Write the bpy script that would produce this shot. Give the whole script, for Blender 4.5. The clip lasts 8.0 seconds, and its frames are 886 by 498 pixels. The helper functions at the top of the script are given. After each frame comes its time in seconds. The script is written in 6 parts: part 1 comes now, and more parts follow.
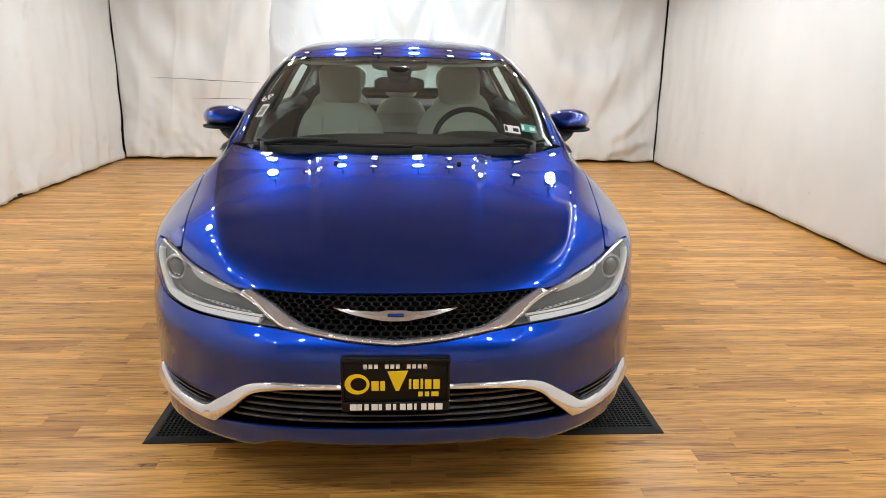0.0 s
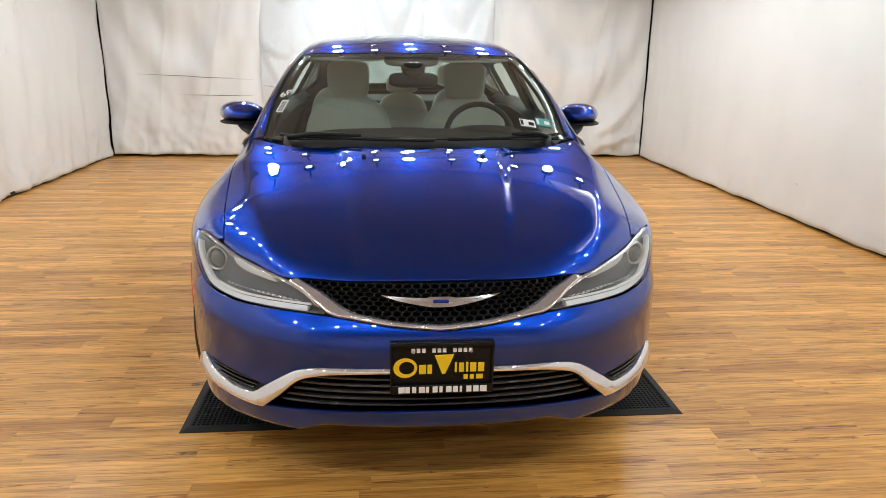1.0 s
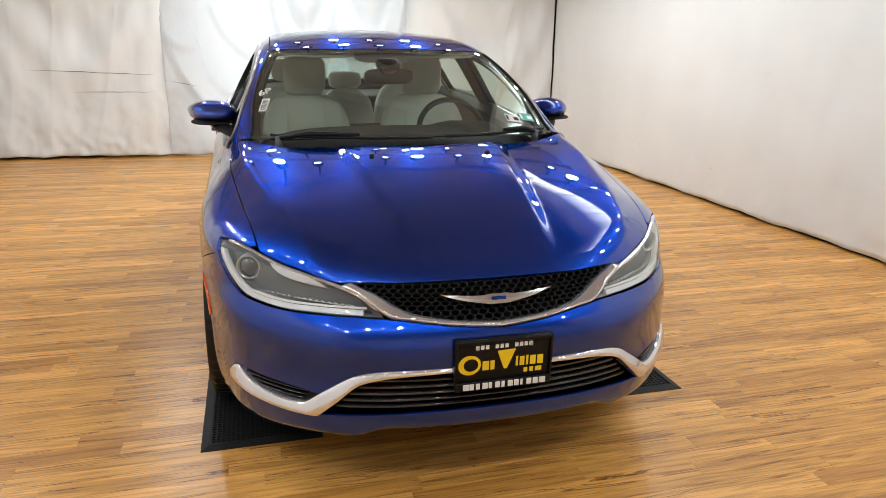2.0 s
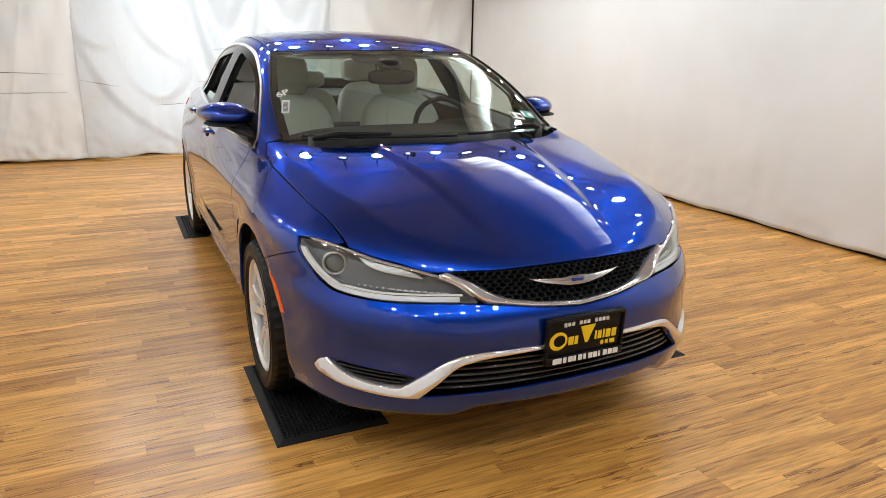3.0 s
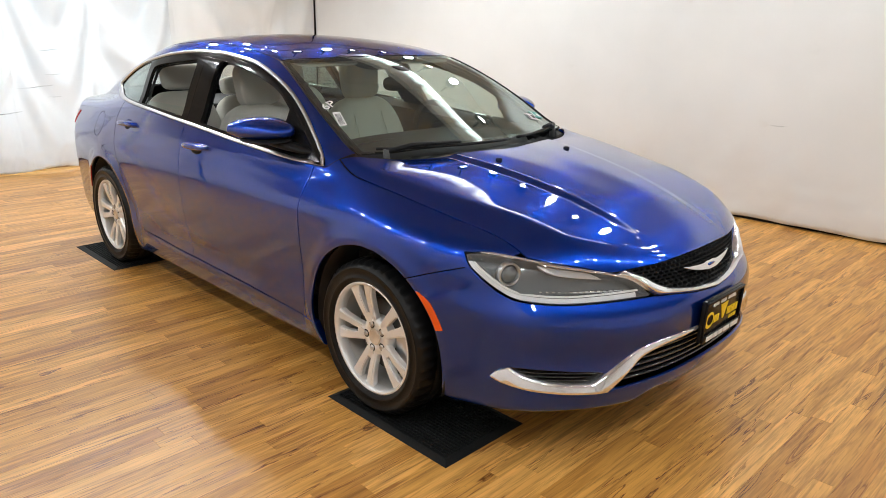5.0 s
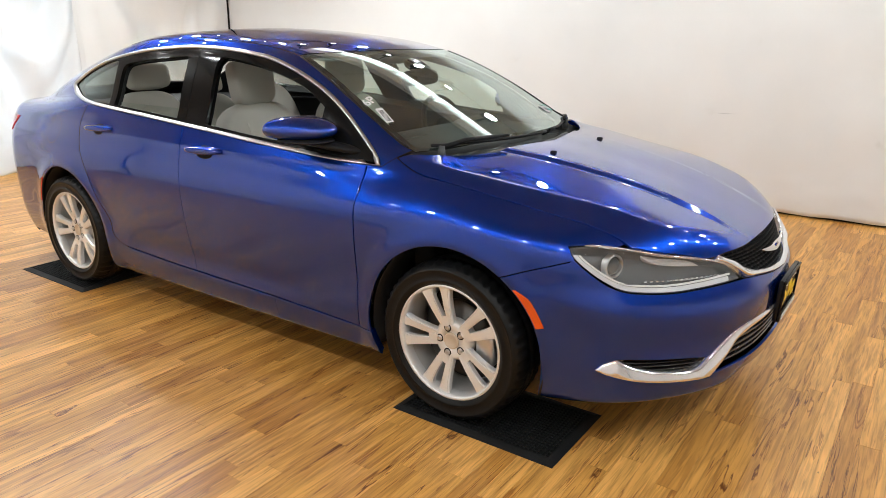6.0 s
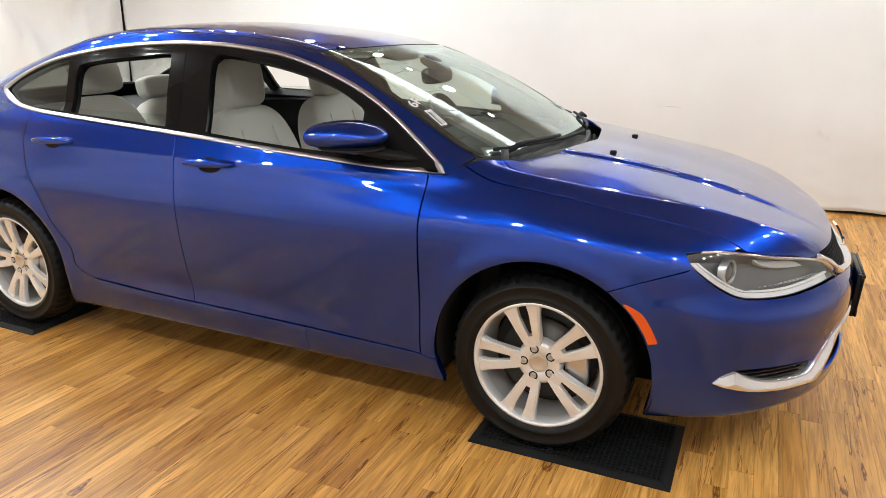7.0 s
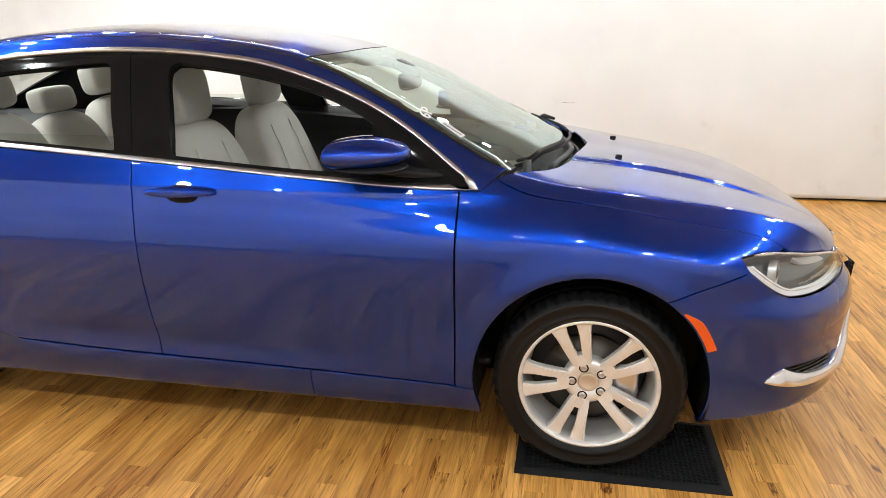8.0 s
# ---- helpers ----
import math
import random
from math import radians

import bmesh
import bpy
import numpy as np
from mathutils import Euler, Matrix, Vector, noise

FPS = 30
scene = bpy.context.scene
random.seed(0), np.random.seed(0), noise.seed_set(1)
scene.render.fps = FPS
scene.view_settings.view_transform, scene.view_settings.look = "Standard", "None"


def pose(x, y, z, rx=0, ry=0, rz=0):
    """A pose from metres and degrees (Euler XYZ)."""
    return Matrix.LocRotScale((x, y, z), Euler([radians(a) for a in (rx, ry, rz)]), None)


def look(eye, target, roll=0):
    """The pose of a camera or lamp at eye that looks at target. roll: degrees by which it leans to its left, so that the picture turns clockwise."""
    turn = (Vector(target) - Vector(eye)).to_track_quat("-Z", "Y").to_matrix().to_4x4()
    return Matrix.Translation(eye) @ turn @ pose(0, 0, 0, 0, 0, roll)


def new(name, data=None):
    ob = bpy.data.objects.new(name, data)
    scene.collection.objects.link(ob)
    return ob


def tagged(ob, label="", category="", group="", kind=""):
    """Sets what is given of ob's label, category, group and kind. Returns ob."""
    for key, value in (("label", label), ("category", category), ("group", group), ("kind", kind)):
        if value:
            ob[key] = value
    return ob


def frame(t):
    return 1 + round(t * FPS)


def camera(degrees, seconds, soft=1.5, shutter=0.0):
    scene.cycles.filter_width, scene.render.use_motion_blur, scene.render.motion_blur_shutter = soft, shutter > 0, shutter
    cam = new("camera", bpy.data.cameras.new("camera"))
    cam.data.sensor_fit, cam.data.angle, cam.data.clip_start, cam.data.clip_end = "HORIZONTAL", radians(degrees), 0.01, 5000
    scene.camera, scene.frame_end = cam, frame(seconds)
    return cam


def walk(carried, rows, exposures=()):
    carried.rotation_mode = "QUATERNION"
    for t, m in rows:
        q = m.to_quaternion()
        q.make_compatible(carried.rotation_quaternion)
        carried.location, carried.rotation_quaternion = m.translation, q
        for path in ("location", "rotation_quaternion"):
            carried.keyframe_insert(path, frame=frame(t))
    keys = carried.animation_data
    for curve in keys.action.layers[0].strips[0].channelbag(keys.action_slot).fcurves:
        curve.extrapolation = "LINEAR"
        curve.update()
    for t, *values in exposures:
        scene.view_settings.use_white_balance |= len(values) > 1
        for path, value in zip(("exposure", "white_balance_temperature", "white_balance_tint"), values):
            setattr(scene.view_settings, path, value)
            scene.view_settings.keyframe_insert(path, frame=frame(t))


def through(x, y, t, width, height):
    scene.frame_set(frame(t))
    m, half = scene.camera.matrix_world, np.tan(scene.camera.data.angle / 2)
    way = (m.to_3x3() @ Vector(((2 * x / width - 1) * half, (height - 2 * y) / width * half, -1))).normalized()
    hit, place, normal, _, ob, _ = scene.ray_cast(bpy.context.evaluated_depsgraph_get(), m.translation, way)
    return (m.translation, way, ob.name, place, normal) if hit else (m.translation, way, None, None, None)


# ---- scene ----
cam = camera(64.6, 8.0, soft=0.7)
PATH = [
    (0, (0.034, -2.866, 1.421), (0.145, -0.943, 0.882), 0.9),
    (0.5, (-0.04, -2.908, 1.414), (0.072, -0.986, 0.873), 1.1),
    (1, (-0.17, -2.94, 1.418), (0.008, -1.024, 0.87), 0.8),
    (1.5, (-0.401, -2.884, 1.423), (-0.037, -0.996, 0.871), 1.0),
    (1.7, (-0.503, -2.869, 1.43), (-0.085, -0.995, 0.872), 0.9),
    (2.8, (-1.241, -2.847, 1.444), (-0.48, -1.088, 0.872), 0.8),
    (3, (-1.36, -2.803, 1.457), (-0.546, -1.068, 0.885), 0.9),
    (3.5, (-1.685, -2.688, 1.473), (-0.768, -1.008, 0.896), 0.6),
    (4, (-1.989, -2.542, 1.499), (-0.93, -0.948, 0.916), 0.4),
    (4.5, (-2.229, -2.314, 1.519), (-1.021, -0.831, 0.935), 0.3),
    (4.7, (-2.332, -2.213, 1.516), (-1.07, -0.776, 0.932), 0.5),
    (5.8, (-2.87, -1.557, 1.521), (-1.348, -0.407, 0.92), -0.1),
    (6, (-2.922, -1.415, 1.49), (-1.362, -0.313, 0.895), 0.1),
    (6.5, (-3.045, -1.004, 1.469), (-1.388, -0.058, 0.87), 0.2),
    (7, (-3.05, -0.628, 1.471), (-1.315, 0.165, 0.87), 0.0),
    (7.5, (-3.038, -0.244, 1.507), (-1.239, 0.362, 0.879), -0.1),
    (8, (-3.041, 0.101, 1.499), (-1.168, 0.443, 0.885), -0.2),
]
walk(cam, [(t, look(eye, target, roll)) for t, eye, target, roll in PATH], exposures=[(0, 0.07), (1.5, 0.05), (3, 0.01), (4.5, 0.05), (6, 0.16), (7, 0.31), (8, 0.45)])

# ---- light: ceiling lamps and the daylight behind the curtain ----
world = bpy.data.worlds.new("room_world")
scene.world = world
world.use_nodes = True
world.node_tree.nodes["Background"].inputs["Color"].default_value = (0.9, 0.95, 1.0, 1)
world.node_tree.nodes["Background"].inputs["Strength"].default_value = 0.05


# spot lamps: rows across the room ahead of and behind the car, and one along each side
ACROSS = [(-1.45 + 0.40 * k, 3.7) for k in range(10)] + [(-1.6 + 0.44 * k, 4.75) for k in range(8)] + [(-1.7 + 0.42 * k, -2.7) for k in range(9)]
ALONG = [(-2.9, -3.2 + 0.51 * k) for k in range(14)] + [(2.6, -3.0 + 0.51 * k) for k in range(14)]
SPOTS = ACROSS + ALONG


def bulb_light(x, y, watts):
    li = bpy.data.lights.new("bulb_light", "SPOT")
    li.energy, li.shadow_soft_size, li.color = watts, 0.055, (0.925, 0.985, 1.0)
    ob = new("bulb_light", li)
    li.spot_size, li.spot_blend = radians(168), 0.25
    ob.matrix_basis = look((x, y, 2.85), (x, y + 0.001, 0.0))


for bx, by in ALONG[::2]:
    bulb_light(bx, by, 22.0 if bx < 0 else 21.0)
for bx, by in ACROSS[::2]:
    bulb_light(bx, by, 25.0 if by < 0 else 30.0 if by < 4 else 37.0)


# ---- materials ----
def material(name, colour, rough=0.5, metal=0.0, coat=0.0, grain=0.0, scale=40.0, bump_by=0.0, mottle=0.12, mottle_scale=3.0, stretch=(1, 1, 1), transmission=0.0, ior=1.45, spec=0.5, rough_by=0.0, emit=None, emit_by=0.0, sheen=0.0):
    m = bpy.data.materials.new(name)
    m.use_nodes = True
    n, l = m.node_tree.nodes, m.node_tree.links
    b = n["Principled BSDF"]
    b.inputs["Roughness"].default_value, b.inputs["Metallic"].default_value = rough, metal
    b.inputs["Coat Weight"].default_value, b.inputs["Coat Roughness"].default_value = coat, 0.02
    b.inputs["Transmission Weight"].default_value, b.inputs["IOR"].default_value = transmission, ior
    b.inputs["Specular IOR Level"].default_value = spec
    b.inputs["Sheen Weight"].default_value = sheen
    if emit:
        b.inputs["Emission Color"].default_value, b.inputs["Emission Strength"].default_value = (*emit, 1), emit_by
    b.inputs["Base Color"].default_value = (*colour, 1)
    co = n.new("ShaderNodeTexCoord")
    mp = n.new("ShaderNodeMapping")
    mp.inputs["Scale"].default_value = stretch
    l.new(co.outputs["Object"], mp.inputs["Vector"])
    if mottle or grain:
        big, fine = n.new("ShaderNodeTexNoise"), n.new("ShaderNodeTexNoise")
        big.inputs["Scale"].default_value, fine.inputs["Scale"].default_value = mottle_scale, scale
        big.inputs["Detail"].default_value, fine.inputs["Detail"].default_value = 4, 5
        l.new(mp.outputs[0], big.inputs["Vector"]), l.new(mp.outputs[0], fine.inputs["Vector"])
        value = None
        for tex, by in ((big, mottle), (fine, grain)):
            r = n.new("ShaderNodeMapRange")
            r.inputs["From Min"].default_value, r.inputs["From Max"].default_value = 0.25, 0.75
            r.inputs["To Min"].default_value, r.inputs["To Max"].default_value = 1 - by, 1 + by
            l.new(tex.outputs["Fac"], r.inputs["Value"])
            if value is None:
                value = r.outputs[0]
            else:
                mul = n.new("ShaderNodeMath")
                mul.operation = "MULTIPLY"
                l.new(value, mul.inputs[0]), l.new(r.outputs[0], mul.inputs[1])
                value = mul.outputs[0]
        hsv = n.new("ShaderNodeHueSaturation")
        hsv.inputs["Color"].default_value = (*colour, 1)
        l.new(value, hsv.inputs["Value"]), l.new(hsv.outputs[0], b.inputs["Base Color"])
        if rough_by:
            r = n.new("ShaderNodeMapRange")
            r.inputs["To Min"].default_value, r.inputs["To Max"].default_value = max(rough - rough_by, 0.02), rough + rough_by
            l.new(big.outputs["Fac"], r.inputs["Value"]), l.new(r.outputs[0], b.inputs["Roughness"])
        if bump_by:
            bp = n.new("ShaderNodeBump")
            bp.inputs["Strength"].default_value, bp.inputs["Distance"].default_value = bump_by, 0.002
            l.new(fine.outputs["Fac"], bp.inputs["Height"]), l.new(bp.outputs[0], b.inputs["Normal"])
    return m


def paint_material():
    """Blue metallic paint: a layer of fine flakes under a sharp clear coat with faint wash swirls."""
    m = bpy.data.materials.new("blue_metallic_paint")
    m.use_nodes = True
    n, l = m.node_tree.nodes, m.node_tree.links
    n.remove(n["Principled BSDF"])
    co = n.new("ShaderNodeTexCoord")

    def tex(scale, detail, warp=0.0, stretch=(1, 1, 1), turn=(0, 0, 0)):
        mp, t = n.new("ShaderNodeMapping"), n.new("ShaderNodeTexNoise")
        mp.inputs["Scale"].default_value, mp.inputs["Rotation"].default_value = stretch, turn
        t.inputs["Scale"].default_value, t.inputs["Detail"].default_value, t.inputs["Distortion"].default_value = scale, detail, warp
        l.new(co.outputs["Object"], mp.inputs["Vector"]), l.new(mp.outputs[0], t.inputs["Vector"])
        return t.outputs["Fac"]

    def span(source, lo, hi, a, b):
        r = n.new("ShaderNodeMapRange")
        for k, v in zip(("From Min", "From Max", "To Min", "To Max"), (lo, hi, a, b)):
            r.inputs[k].default_value = v
        l.new(source, r.inputs["Value"])
        return r.outputs[0]
    # flakes: sparkle in the colour, a soft mirror and a little scattered light
    hsv = n.new("ShaderNodeHueSaturation")
    hsv.inputs["Color"].default_value = (0.0008, 0.042, 0.385, 1)
    l.new(span(tex(1400, 2), 0.25, 0.75, 0.80, 1.20), hsv.inputs["Value"])
    flake, body_of, base = n.new("ShaderNodeBsdfGlossy"), n.new("ShaderNodeBsdfDiffuse"), n.new("ShaderNodeMixShader")
    flake.inputs["Roughness"].default_value = 0.30
    l.new(hsv.outputs[0], flake.inputs["Color"])
    body_of.inputs["Color"].default_value = (0.0008, 0.030, 0.28, 1)
    base.inputs[0].default_value = 0.13
    l.new(flake.outputs[0], base.inputs[1]), l.new(body_of.outputs[0], base.inputs[2])
    # clear coat, dulled in places by dust and by fine bent scratches
    coat, top, fr, add = n.new("ShaderNodeBsdfGlossy"), n.new("ShaderNodeMixShader"), n.new("ShaderNodeFresnel"), n.new("ShaderNodeMath")
    fr.inputs["IOR"].default_value = 1.33
    l.new(span(tex(1.6, 6), 0.45, 0.8, 0.002, 0.014), add.inputs[0])
    l.new(span(tex(3.0, 4, 1.5, (1, 1, 14), (0.5, 0, 0)), 0.60, 0.72, 0.0, 0.045), add.inputs[1])
    l.new(add.outputs[0], coat.inputs["Roughness"])
    bp = n.new("ShaderNodeBump")
    bp.inputs["Strength"].default_value, bp.inputs["Distance"].default_value = 0.010, 0.001
    l.new(tex(160, 2), bp.inputs["Height"]), l.new(bp.outputs[0], coat.inputs["Normal"])
    # the coat takes its share on the way in, at the flakes and on the way out: 1 - (1 - F)^3
    inv, sq, sheen = n.new("ShaderNodeMath"), n.new("ShaderNodeMath"), n.new("ShaderNodeMath")
    inv.operation, inv.inputs[0].default_value = "SUBTRACT", 1.0
    sq.operation, sq.inputs[1].default_value = "POWER", 3.0
    sheen.operation, sheen.inputs[0].default_value = "SUBTRACT", 1.0
    l.new(fr.outputs[0], inv.inputs[1]), l.new(inv.outputs[0], sq.inputs[0]), l.new(sq.outputs[0], sheen.inputs[1])
    l.new(sheen.outputs[0], top.inputs[0]), l.new(base.outputs[0], top.inputs[1]), l.new(coat.outputs[0], top.inputs[2])
    l.new(top.outputs[0], n["Material Output"].inputs["Surface"])
    return m


def daylit_material():
    """Glow of an added skylight under pleated plastic: emission brightest along one edge, streaked across."""
    m = bpy.data.materials.new("daylit_pleated_plastic")
    m.use_nodes = True
    n, l = m.node_tree.nodes, m.node_tree.links
    b = n["Principled BSDF"]
    b.inputs["Base Color"].default_value, b.inputs["Roughness"].default_value = (0.8, 0.82, 0.84, 1), 0.4
    b.inputs["Emission Color"].default_value = (0.86, 0.95, 1.0, 1)
    co, mp, t = n.new("ShaderNodeTexCoord"), n.new("ShaderNodeMapping"), n.new("ShaderNodeTexNoise")
    mp.inputs["Scale"].default_value = (0.7, 7.0, 1)
    t.inputs["Scale"].default_value, t.inputs["Detail"].default_value, t.inputs["Distortion"].default_value = 1.4, 5.0, 0.6
    l.new(co.outputs["Object"], mp.inputs["Vector"]), l.new(mp.outputs[0], t.inputs["Vector"])
    sep, edge, streak, mul = n.new("ShaderNodeSeparateXYZ"), n.new("ShaderNodeMapRange"), n.new("ShaderNodeMapRange"), n.new("ShaderNodeMath")
    l.new(co.outputs["Object"], sep.inputs[0])
    l.new(sep.outputs["X"], edge.inputs["Value"]), l.new(t.outputs["Fac"], streak.inputs["Value"])
    for node, values in ((edge, (-0.04, 0.19, 0.15, 7.5)), (streak, (0.38, 0.62, 0.35, 1.1))):
        for k, v in zip(("From Min", "From Max", "To Min", "To Max"), values):
            node.inputs[k].default_value = v
    mul.operation = "MULTIPLY"
    l.new(edge.outputs[0], mul.inputs[0]), l.new(streak.outputs[0], mul.inputs[1])
    l.new(mul.outputs[0], b.inputs["Emission Strength"])
    return m


def wood_material():
    """Varnished pale wood, each strip with a tone and grain of its own, dark spalted veins along it."""
    m = bpy.data.materials.new("varnished_wood_strip")
    m.use_nodes = True
    n, l = m.node_tree.nodes, m.node_tree.links
    b = n["Principled BSDF"]
    geo, info, co = n.new("ShaderNodeNewGeometry"), n.new("ShaderNodeObjectInfo"), n.new("ShaderNodeTexCoord")
    add = n.new("ShaderNodeMath")
    add.operation = "ADD"
    l.new(geo.outputs["Random Per Island"], add.inputs[0]), l.new(info.outputs["Random"], add.inputs[1])
    rnd = n.new("ShaderNodeMath")
    rnd.operation = "FRACT"
    l.new(add.outputs[0], rnd.inputs[0])
    off = n.new("ShaderNodeCombineXYZ")
    mul = n.new("ShaderNodeMath")
    mul.operation, mul.inputs[1].default_value = "MULTIPLY", 37.0
    l.new(rnd.outputs[0], mul.inputs[0])
    l.new(mul.outputs[0], off.inputs[2]), l.new(mul.outputs[0], off.inputs[0])
    place = n.new("ShaderNodeVectorMath")
    l.new(geo.outputs["Position"], place.inputs[0]), l.new(off.outputs[0], place.inputs[1])

    def noise_at(scale, stretch, detail, warp=0.0):
        mp, t = n.new("ShaderNodeMapping"), n.new("ShaderNodeTexNoise")
        mp.inputs["Scale"].default_value = stretch
        t.inputs["Scale"].default_value, t.inputs["Detail"].default_value, t.inputs["Distortion"].default_value = scale, detail, warp
        l.new(place.outputs[0], mp.inputs["Vector"]), l.new(mp.outputs[0], t.inputs["Vector"])
        return t.outputs["Fac"]

    def ramp(source, *stops):
        r = n.new("ShaderNodeValToRGB")
        for k, (at, c) in enumerate(stops):
            e = r.color_ramp.elements[k] if k < 2 else r.color_ramp.elements.new(at)
            e.position, e.color = at, (*c, 1)
        l.new(source, r.inputs["Fac"])
        return r.outputs["Color"]

    tone = ramp(rnd.outputs[0], (0.0, (0.53, 0.252, 0.057)), (1.0, (0.88, 0.492, 0.147)), (0.35, (0.66, 0.344, 0.084)), (0.75, (0.73, 0.391, 0.103)))
    grain = ramp(noise_at(3.8, (0.42, 4.5, 1), 6, 1.6), (0.30, (0.72, 0.65, 0.56)), (0.62, (1.08, 1.06, 1.04)))
    fine = ramp(noise_at(20, (0.24, 4.5, 1), 5, 0.9), (0.32, (0.66, 0.60, 0.53)), (0.56, (1.08, 1.08, 1.07)))
    vein = ramp(noise_at(2.4, (0.5, 8, 1), 7, 1.2), (0.345, (1, 1, 1)), (0.378, (1, 1, 1)), (0.359, (0.16, 0.08, 0.045)), (0.365, (0.26, 0.14, 0.08)))
    crack = ramp(noise_at(2.9, (0.5, 9, 1), 5, 1.0), (0.60, (1, 1, 1)), (0.66, (1, 1, 1)), (0.625, (0.34, 0.20, 0.11)), (0.64, (0.55, 0.40, 0.28)))
    knot = ramp(noise_at(26, (0.55, 1.2, 1), 2), (0.19, (0.12, 0.08, 0.05)), (0.23, (1, 1, 1)))
    colour = tone
    for layer, by in ((grain, 1.0), (fine, 0.9), (vein, 0.95), (crack, 0.75), (knot, 0.95)):
        mix = n.new("ShaderNodeMix")
        mix.data_type, mix.blend_type = "RGBA", "MULTIPLY"
        mix.inputs["Factor"].default_value = by
        l.new(colour, mix.inputs["A"]), l.new(layer, mix.inputs["B"])
        colour = mix.outputs["Result"]
    l.new(colour, b.inputs["Base Color"])
    rough = n.new("ShaderNodeMapRange")
    rough.inputs["To Min"].default_value, rough.inputs["To Max"].default_value = 0.24, 0.42
    l.new(noise_at(5, (1, 3, 1), 4), rough.inputs["Value"]), l.new(rough.outputs[0], b.inputs["Roughness"])
    bp = n.new("ShaderNodeBump")
    bp.inputs["Strength"].default_value, bp.inputs["Distance"].default_value = 0.12, 0.001
    l.new(noise_at(60, (0.3, 6, 1), 4), bp.inputs["Height"]), l.new(bp.outputs[0], b.inputs["Normal"])
    b.inputs["Specular IOR Level"].default_value = 0.45
    return m


def cloth_material(name, colour, through):
    """Heavy white sheeting that lets some light through, with stains and a fine weave."""
    m = material(name, colour, rough=0.85, mottle=0.045, mottle_scale=1.3, grain=0.03, scale=260, bump_by=0.25, spec=0.2)
    n, l = m.node_tree.nodes, m.node_tree.links
    b, out = n["Principled BSDF"], n["Material Output"]
    hsv = next(k for k in n if k.type == "HUE_SAT")
    stain, r = n.new("ShaderNodeTexNoise"), n.new("ShaderNodeValToRGB")
    stain.inputs["Scale"].default_value, stain.inputs["Detail"].default_value = 2.6, 8
    l.new(n["Mapping"].outputs[0], stain.inputs["Vector"])
    r.color_ramp.elements[0].position, r.color_ramp.elements[0].color = 0.22, (0.78, 0.75, 0.70, 1)
    r.color_ramp.elements[1].position, r.color_ramp.elements[1].color = 0.32, (1, 1, 1, 1)
    l.new(stain.outputs["Fac"], r.inputs["Fac"])
    mix = n.new("ShaderNodeMix")
    mix.data_type, mix.blend_type = "RGBA", "MULTIPLY"
    mix.inputs["Factor"].default_value = 0.6
    l.new(hsv.outputs[0], mix.inputs["A"]), l.new(r.outputs[0], mix.inputs["B"])
    l.new(mix.outputs["Result"], b.inputs["Base Color"])
    if through:
        tr, ms = n.new("ShaderNodeBsdfTranslucent"), n.new("ShaderNodeMixShader")
        tr.inputs["Color"].default_value = (0.86, 0.9, 0.93, 1)
        ms.inputs[0].default_value = through
        l.new(b.outputs[0], ms.inputs[1]), l.new(tr.outputs[0], ms.inputs[2]), l.new(ms.outputs[0], out.inputs["Surface"])
    return m


